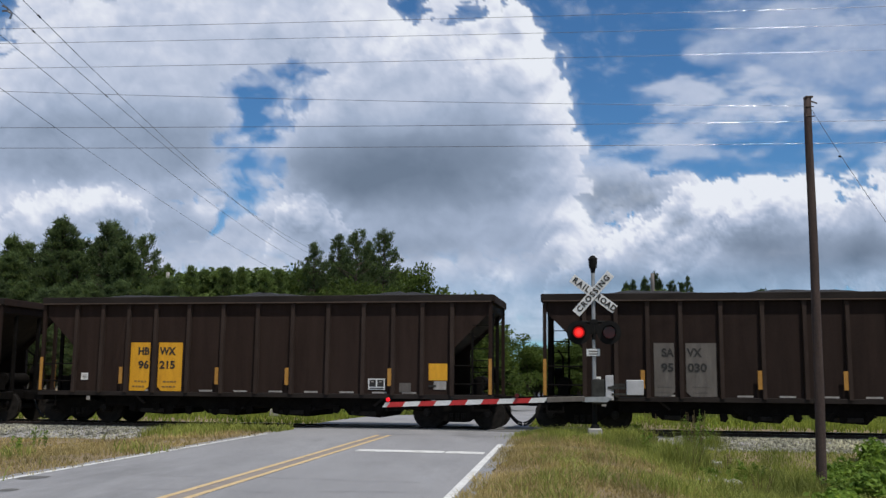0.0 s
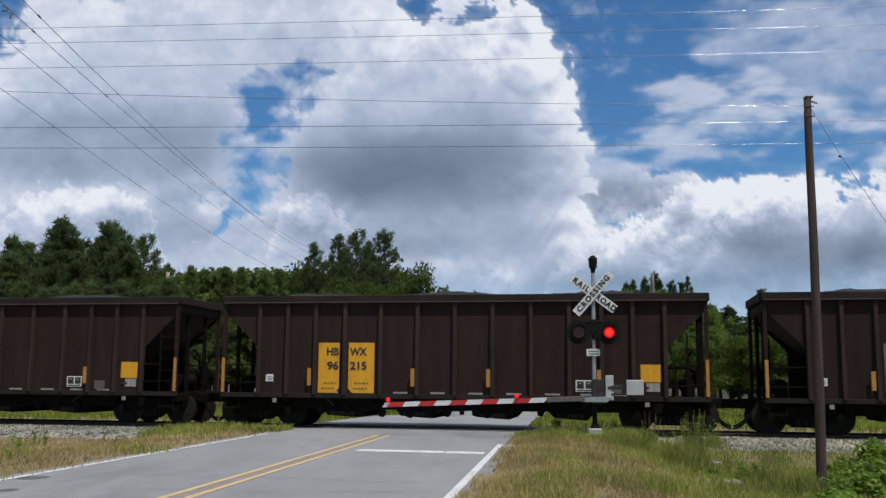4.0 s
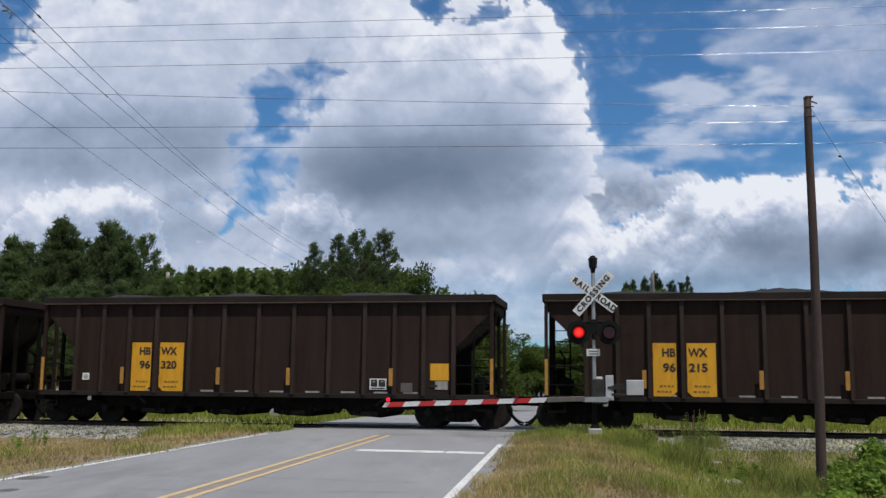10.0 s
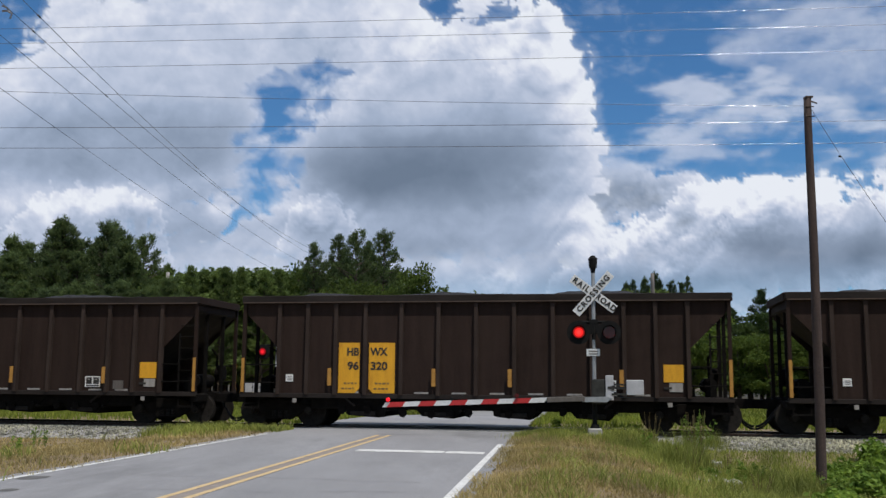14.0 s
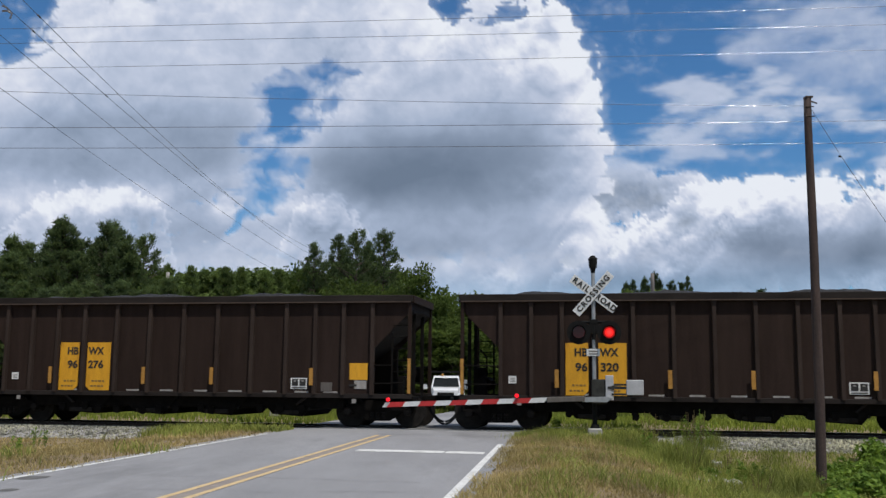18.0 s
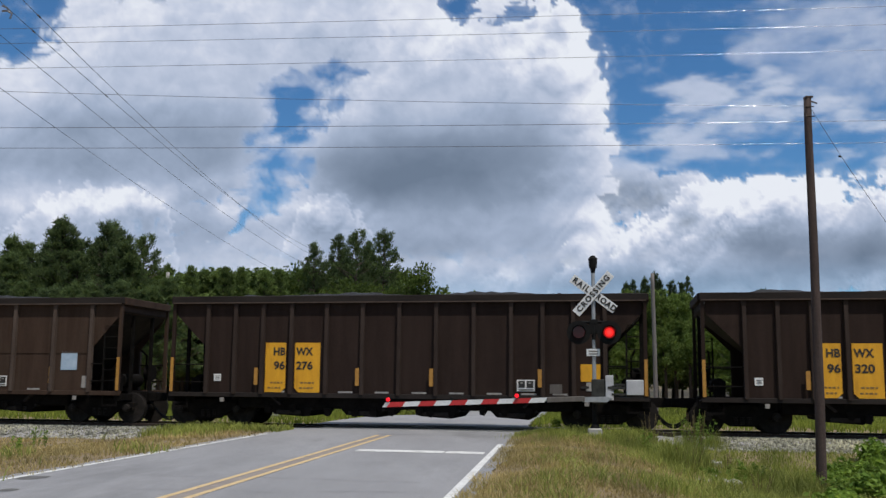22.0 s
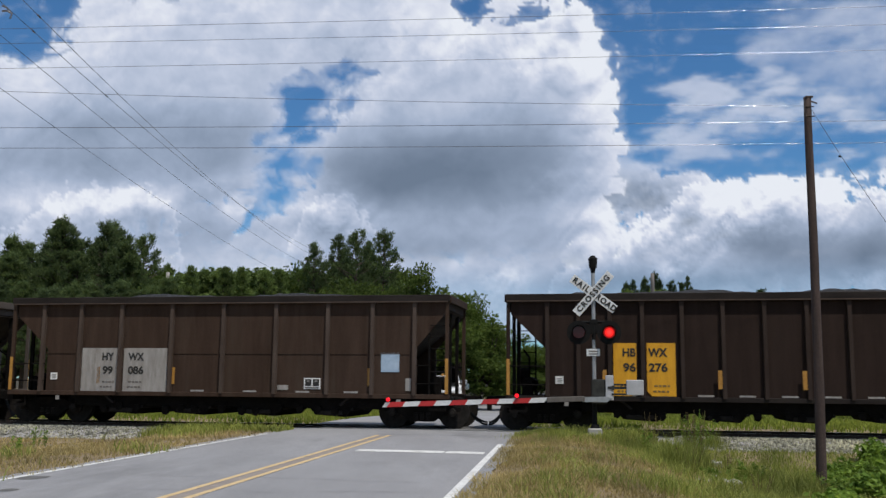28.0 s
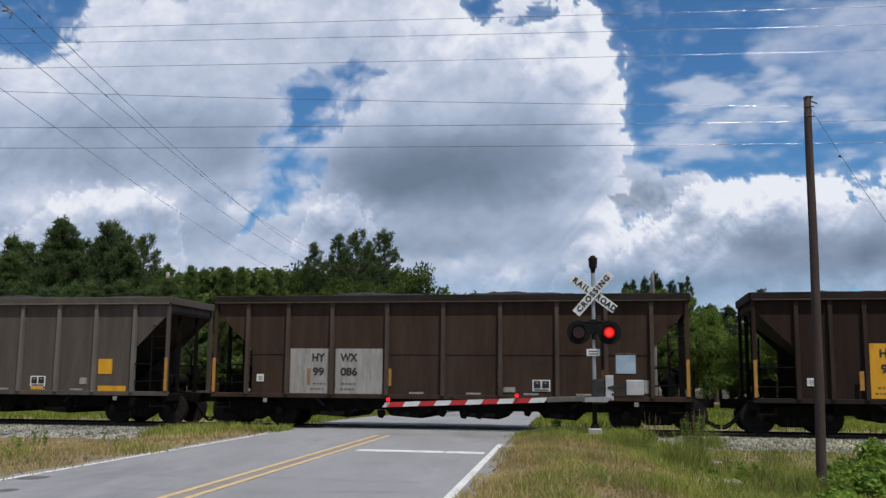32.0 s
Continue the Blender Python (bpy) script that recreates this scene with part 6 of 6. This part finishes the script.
def knobs(x, y, seed):
    """Rounded cauliflower heads: high in the middle of each cell, creased between."""
    ix, iy = np.floor(x), np.floor(y)
    best = np.full_like(x, 9.0)
    for a in (-1, 0, 1):
        for b in (-1, 0, 1):
            px = ix + a + 0.15 + 0.7 * hashed(ix + a, iy + b, seed)
            py = iy + b + 0.15 + 0.7 * hashed(ix + a, iy + b, seed + 5)
            best = np.minimum(best, (px - x) ** 2 + (py - y) ** 2)
    return 1.0 - np.minimum(best, 1.0)


def billows(u, v, seed, size):
    """Heaped puffs at four sizes with frayed, wandering outlines."""
    wu = u + 0.4 * size * fractal(u / size / 1.3, v / size / 1.3, seed, 4, 0.45)
    wv = v + 0.34 * size * fractal(u / size / 1.3, v / size / 1.3, seed + 40, 4, 0.45)
    s = np.zeros_like(u)
    for k, w in enumerate((0.45, 0.28, 0.17, 0.1)):
        q = size * 0.46 ** k
        s += w * knobs(wu / q, wv / (q * 0.8), seed + 7 * k)
    return np.clip((s - s.mean()) / s.std(), -1.7, 2.2)


def cloud_material(name, strength=1.0):
    m = bpy.data.materials.new(name)
    m.use_nodes = True
    nt = m.node_tree
    nt.nodes.clear()

    def attr(n):
        a = nt.nodes.new("ShaderNodeAttribute")
        a.attribute_name = n
        return a.outputs["Fac"]

    def math_(op, a, b, clamp=False):
        n = nt.nodes.new("ShaderNodeMath")
        n.operation, n.use_clamp = op, clamp
        for i, x in enumerate((a, b)):
            if hasattr(x, "links"):
                nt.links.new(x, n.inputs[i])
            else:
                n.inputs[i].default_value = x
        return n.outputs[0]

    uv = nt.nodes.new("ShaderNodeUVMap")
    uv.uv_map = "span"
    fine = node(nt, "ShaderNodeTexNoise", Scale=42.0, Detail=5.0, Roughness=0.62)
    nt.links.new(uv.outputs[0], fine.inputs["Vector"])
    grain = math_("SUBTRACT", fine.outputs[0], 0.5)
    cov = attr("cover")
    # only the margins fray; full cloud and clear sky stay as they are
    margin = math_("MULTIPLY", math_("MULTIPLY", cov, math_("SUBTRACT", 1.0, cov)), 1.0)
    dense = math_("ADD", cov, math_("MULTIPLY", grain, margin), True)
    shade = math_("ADD", attr("shade"), math_("MULTIPLY", grain, 0.05))
    col = ramp(nt, shade, [(0.0, (0.80, 0.835, 0.905)), (0.12, (0.67, 0.71, 0.82)), (0.22, (0.53, 0.59, 0.73)), (0.4, (0.365, 0.44, 0.585)), (0.62, (0.245, 0.308, 0.42)), (0.95, (0.15, 0.2, 0.282))])
    em = nt.nodes.new("ShaderNodeEmission")
    nt.links.new(col, em.inputs[0])
    em.inputs["Strength"].default_value = strength
    tp = nt.nodes.new("ShaderNodeBsdfTransparent")
    mx = nt.nodes.new("ShaderNodeMixShader")
    out = nt.nodes.new("ShaderNodeOutputMaterial")
    nt.links.new(dense, mx.inputs[0])
    nt.links.new(tp.outputs[0], mx.inputs[1])
    nt.links.new(em.outputs[0], mx.inputs[2])
    nt.links.new(mx.outputs[0], out.inputs[0])
    m.cycles.emission_sampling = "NONE"
    return m


def sheet(name, verts, spans, cover, shade, material, label, closed=False):
    """A sheet of cloud from a grid of points, with its cover and shade."""
    rows, n = cover.shape
    j, i = np.meshgrid(np.arange(rows - 1), np.arange(n if closed else n - 1), indexing="ij")
    a, b = (j * n + i).ravel(), (j * n + (i + 1) % n).ravel()
    me = bpy.data.meshes.new(name)
    me.from_pydata(verts.reshape(-1, 3).tolist(), [], np.stack([a, b, b + n, a + n], axis=1).tolist())
    uvl = me.uv_layers.new(name="span")
    idx = np.empty(len(me.loops), dtype=np.int32)
    me.loops.foreach_get("vertex_index", idx)
    uvl.data.foreach_set("uv", spans.reshape(-1, 2).astype(np.float32)[idx].ravel())
    for an, vals in (("cover", cover), ("shade", shade)):
        me.attributes.new(an, "FLOAT", "POINT").data.foreach_set("value", vals.astype(np.float32).ravel())
    me.materials.append(material)
    return tagged(new(name, me), label, "clouds", kind="structure")


def shifted(f, rows, cols):
    return np.roll(np.roll(f, rows, axis=0), cols, axis=1)


def lit_shade(body, puff, grey, crisp, step):
    """Greyness of the cloud: deep bases are grey, the upper sides of the puffs bright."""
    tall = np.sqrt(np.clip(body - 0.4, 0.0, 1.0)) * 0.9 + puff * 0.3
    relief = np.zeros_like(body)
    for reach, w in ((1, 0.16), (3, 0.24), (8, 0.34), (18, 0.34)):
        d = shifted(tall, -reach, reach // 2) - shifted(tall, reach, -(reach // 2))
        relief += w * d / d.std()
    # cloud standing above each spot, out to 150 units up, takes its light
    over = np.zeros_like(body)
    for k in range(1, 19):
        over += np.roll(np.clip(body - 0.35, 0.0, 0.8), int(k * 8 / step), axis=0)
    over /= 18
    flat = np.clip(0.42 + 0.75 * np.clip(crisp, 0, 1) - 0.5 * np.clip(grey, 0, 1), 0.2, 1.15)
    shade = 0.235 + 0.66 * grey + 0.2 * (over - 0.33) - 0.035 * puff * flat - 0.115 * np.clip(relief, -2.2, 2.2) * flat
    return shade - 0.35 * np.clip(0.72 - body, 0.0, 0.5)


def cloud_deck(name, height, fields, material, label, v_end):
    """A level deck of cloud far ahead, on an angular grid."""
    step = 4.0
    us = np.arange(-420, 1900, step)
    vs = np.concatenate([np.arange(-120, v_end - 40, step), np.linspace(v_end - 40, v_end, 16)])
    u, v = np.meshgrid(us, vs)
    r, p = radians(ROLL), radians(PITCH)
    a, b = (u - 784) / 1700, (441 - v) / 1700
    a, b = math.cos(r) * a - math.sin(r) * b, math.sin(r) * a + math.cos(r) * b
    way = np.stack([a, math.cos(p) - b * math.sin(p), math.sin(p) + b * math.cos(p)], axis=-1)
    verts = np.array(EYE) + way * ((height - EYE.z) / way[..., 2:])
    cover, shade = fields(u, v, step)
    return sheet(name, verts, np.stack([u / 882, -v / 882 * 1.25], axis=-1), cover, shade, material, label)


def spread_out(c, hole):
    """Cover with wide margins: heaps add up, holes thin them out."""
    return np.clip(0.5 + 0.25 * (np.log((c + 1e-4) / 0.42) - 1.7 * hole), 0.0, 1.1)


def heads(u, v, puff, edge_u, edge_v, depth):
    """A sharp heaped crown in front of greyer cloud: how far inside it a spot is, and how near its lit rim."""
    d = (v - np.interp(u, edge_u, edge_v, left=900, right=900)) / depth + 0.55 * puff
    inside = step01(d, -0.12, 0.2)
    return inside, inside * np.exp(-np.clip(d, 0, 9) / 1.1)


LEFT_CROWN = ((-60, 0, 30, 60, 110, 180, 230, 255, 275, 290), (420, 382, 356, 338, 330, 334, 346, 376, 410, 460))
MID_CROWN = ((465, 485, 505, 530, 560, 590, 620, 640), (460, 385, 352, 340, 350, 376, 410, 460))
BANK_CROWN = ((960, 1000, 1060, 1110, 1150, 1195, 1240, 1350, 1470, 1500, 1525, 1570, 1700), (520, 450, 430, 400, 384, 338, 316, 308, 322, 352, 350, 326, 320))


def low_fields(u, v, step):
    ru = u + 16 * fractal(u / 110, v / 90, 3, 4)
    rv = v + 14 * fractal(u / 110, v / 90, 23, 4)
    c = heap(LOW_BODY, ru, rv) + heap(LOW_LEFT, ru, rv) + heap(LOW_WISP, ru, rv)
    tear = 0.85 + 0.7 * wavy(u / 60, v / 26, 11)
    gap = heap(LOW_HOLES[:6], ru, rv) * tear + heap(LOW_HOLES[6:], ru, rv)
    c = spread_out(c, gap)
    c = c + 0.22 * step01(c, 0.66, 0.95)
    puff = billows(u, v, 101, 88.0)
    wisp = step01(u, 1060, 1160)
    streak = fractal(u / 120 + v / 160, v / 55, 61, 6, 0.55)
    soft = 0.85 * fractal(u / 75, v / 55, 81, 6, 0.55)
    near_hole = np.clip(heap(LOW_HOLES[:6], ru, rv), 0, 1)
    body = c + (1 - wisp) * (0.15 * puff * (1 - 0.3 * near_hole) + 0.12 * soft) + wisp * 0.3 * streak
    wide = 0.075 + 0.2 * near_hole + 0.3 * wisp + 0.1 * step01(420 - u, 0, 120)
    cover = step01(body, 0.47 - wide, 0.47 + wide) * (1 - 0.42 * wisp)
    # thin haze round the heaps
    cover = np.maximum(cover, (0.22 + 0.3 * near_hole) * step01(body + 0.12 * soft, 0.05, 0.55))
    cover *= 1 - step01(v, 430, 520)
    grey = heap(LOW_GREY, ru, rv) - heap(LOW_SHINE, ru, rv)
    shade = lit_shade(body, puff, grey, heap(CRISP, ru, rv), step) + 0.06 * fractal(u / 170, v / 100, 91, 4)
    for crown in (LEFT_CROWN, MID_CROWN):
        inside, rim = heads(u, v, billows(u, v, 141, 46.0), *crown, 18.0)
        shade -= 0.2 * rim
    # no bright margins down in the haze
    shade += 0.35 * np.clip(0.72 - body, 0.0, 0.5) * step01(v, 390, 450)
    return cover, shade


def high_fields(u, v, step):
    ru = u + 14 * fractal(u / 100, v / 70, 203, 4)
    rv = v + 11 * fractal(u / 100, v / 70, 223, 4)
    c = spread_out(heap(HIGH_BODY, ru, rv) + heap(HIGH_WISP, ru, rv), heap(HIGH_HOLES, ru, rv))
    puff = billows(u, v, 301, 62.0)
    wisp = 1 - step01(v, 285, 315)
    streak = fractal(u / 95 + v / 110, v / 34, 261, 6, 0.55)
    soft = 0.85 * fractal(u / 70, v / 45, 281, 6, 0.55)
    c = c + 0.2 * step01(c, 0.66, 0.95)
    body = c + (1 - wisp) * (0.14 * puff + 0.1 * soft) + wisp * 0.3 * streak
    wide = 0.08 + 0.2 * wisp + 0.12 * step01(1090 - u, 0, 80)
    cover = step01(body, 0.47 - wide, 0.47 + wide) * (1 - 0.3 * wisp)
    cover = np.maximum(cover, 0.2 * step01(body + 0.08 * soft, 0.12, 0.55))
    cover *= (1 - 0.25 * step01(v, 440, 520)) * (1 - step01(v, 596, 612))
    shade = lit_shade(body, puff * (1 - wisp), heap(HIGH_GREY, ru, rv), heap(CRISP, ru, rv), step) + 0.06 * fractal(u / 150, v / 80, 291, 4)
    inside, rim = heads(u, v, billows(u, v, 341, 40.0), *BANK_CROWN, 18.0)
    lobes = (1 - inside) * step01(v, 290, 330) * step01(1260 - u, 0, 60) * step01(u, 960, 1000)
    low_haze = step01(v, 430, 490) * (1 - np.clip(heap(CRISP, ru, rv), 0, 1))
    return cover, shade - 0.2 * rim + 0.12 * lobes + 0.01 * low_haze


cloud_low = cloud_deck("backdrop_clouds_low", DECK_LOW, low_fields, cloud_material("cumulus"), "heaped white and grey summer cumulus drifting over", 555)
cloud_high = cloud_deck("backdrop_clouds_high", DECK_HIGH, high_fields, cloud_material("altocumulus"), "thin white cloud and a distant cumulus bank", 612)


def cloud_ring():
    """The same broken cumulus over the rest of the sky, unseen, added for soft light; the sun stands in a gap."""
    n = 192
    rs = 70 * 1.08 ** np.arange(56)
    az, r = np.meshgrid(np.arange(n) * math.tau / n, rs)
    verts = np.stack([r * np.sin(az), r * np.cos(az), np.full_like(r, 330.0)], axis=-1)
    way = verts / np.linalg.norm(verts, axis=-1, keepdims=True)
    up = np.degrees(np.arcsin(way[..., 2]))
    off = np.degrees(np.arccos(np.clip(way @ np.array(SUN_DIR), -1, 1)))
    turned = np.abs((np.degrees(az) + 180) % 360 - 180)
    ahead = step01(62 - turned, 0, 12) * step01(34 - up, 0, 6)
    x, y = verts[..., 0], verts[..., 1]
    body = 0.62 + 0.3 * fractal(x / 260, y / 260, 401, 5)
    cover = step01(body, 0.4, 0.62) * step01(off, 12, 24) * (1 - ahead)
    sheet("backdrop_clouds_around", verts, np.stack([az * 0.9, np.radians(up) * 1.4], axis=-1), cover, 0.3 + 0.2 * fractal(x / 150, y / 150, 431, 4), cloud_material("broken_cumulus", 0.7),
          "unseen broken cumulus added over the rest of the sky for soft light", closed=True)


cloud_ring()


# ---------------------------------------------------------------- what moves
def motions():
    turn = -math.degrees(PHI)
    for off, car, coal in zip(CAR_AT, cars, coals):
        rows = []
        for k in range(33):
            p = on_track(train_s(k) + off)
            rows.append((float(k), pose(p.x, p.y, 0.0, 0, 0, turn)))
        walk(car, rows)
        walk(coal, rows)
        for tk in car.children:
            for ws in tk.children:
                if ws.name.startswith("wheelset"):
                    x = ws.location.x
                    walk(ws, [(t, pose(x, 0, WHEEL_R) @ Matrix.Rotation((train_s(t) - train_s(0)) / WHEEL_R, 4, "Y")) for t in [0.32 * i for i in range(101)]])
    # alternate flashing: each lens turns its lit face forward by half turns
    half = 0.7055

    def flash(lens, lit_first, shift=0.0):
        home = lens.matrix_basis.copy()
        rows, angle = [], 0.0 if lit_first else math.pi
        rows.append((0.0, home @ Matrix.Rotation(angle, 4, "Z")))
        t = 0.545
        while t < 31.9:
            for k, f in enumerate((0, 1 / 3, 2 / 3, 1)):
                rows.append((t + (k - 1.5) / 30, home @ Matrix.Rotation(angle + f * math.pi, 4, "Z")))
            angle += math.pi
            t += half
        rows.append((32.0, home @ Matrix.Rotation(angle, 4, "Z")))
        walk(lens, rows)

    flash(LAMPS[0], True)
    flash(LAMPS[1], False)
    flash(GATE_LAMPS[0], False)
    flash(FAR_LAMPS[0], True)
    flash(FAR_LAMPS[1], False)
    drift = 0.19 * DECK_LOW
    walk(cloud_low, [(0.0, pose(0, 0, 0)), (32.0, pose(drift, 0, 0))])
    walk(cloud_high, [(0.0, pose(0, 0, 0)), (32.0, pose(0.06 * DECK_HIGH, 0, 0))])


motions()
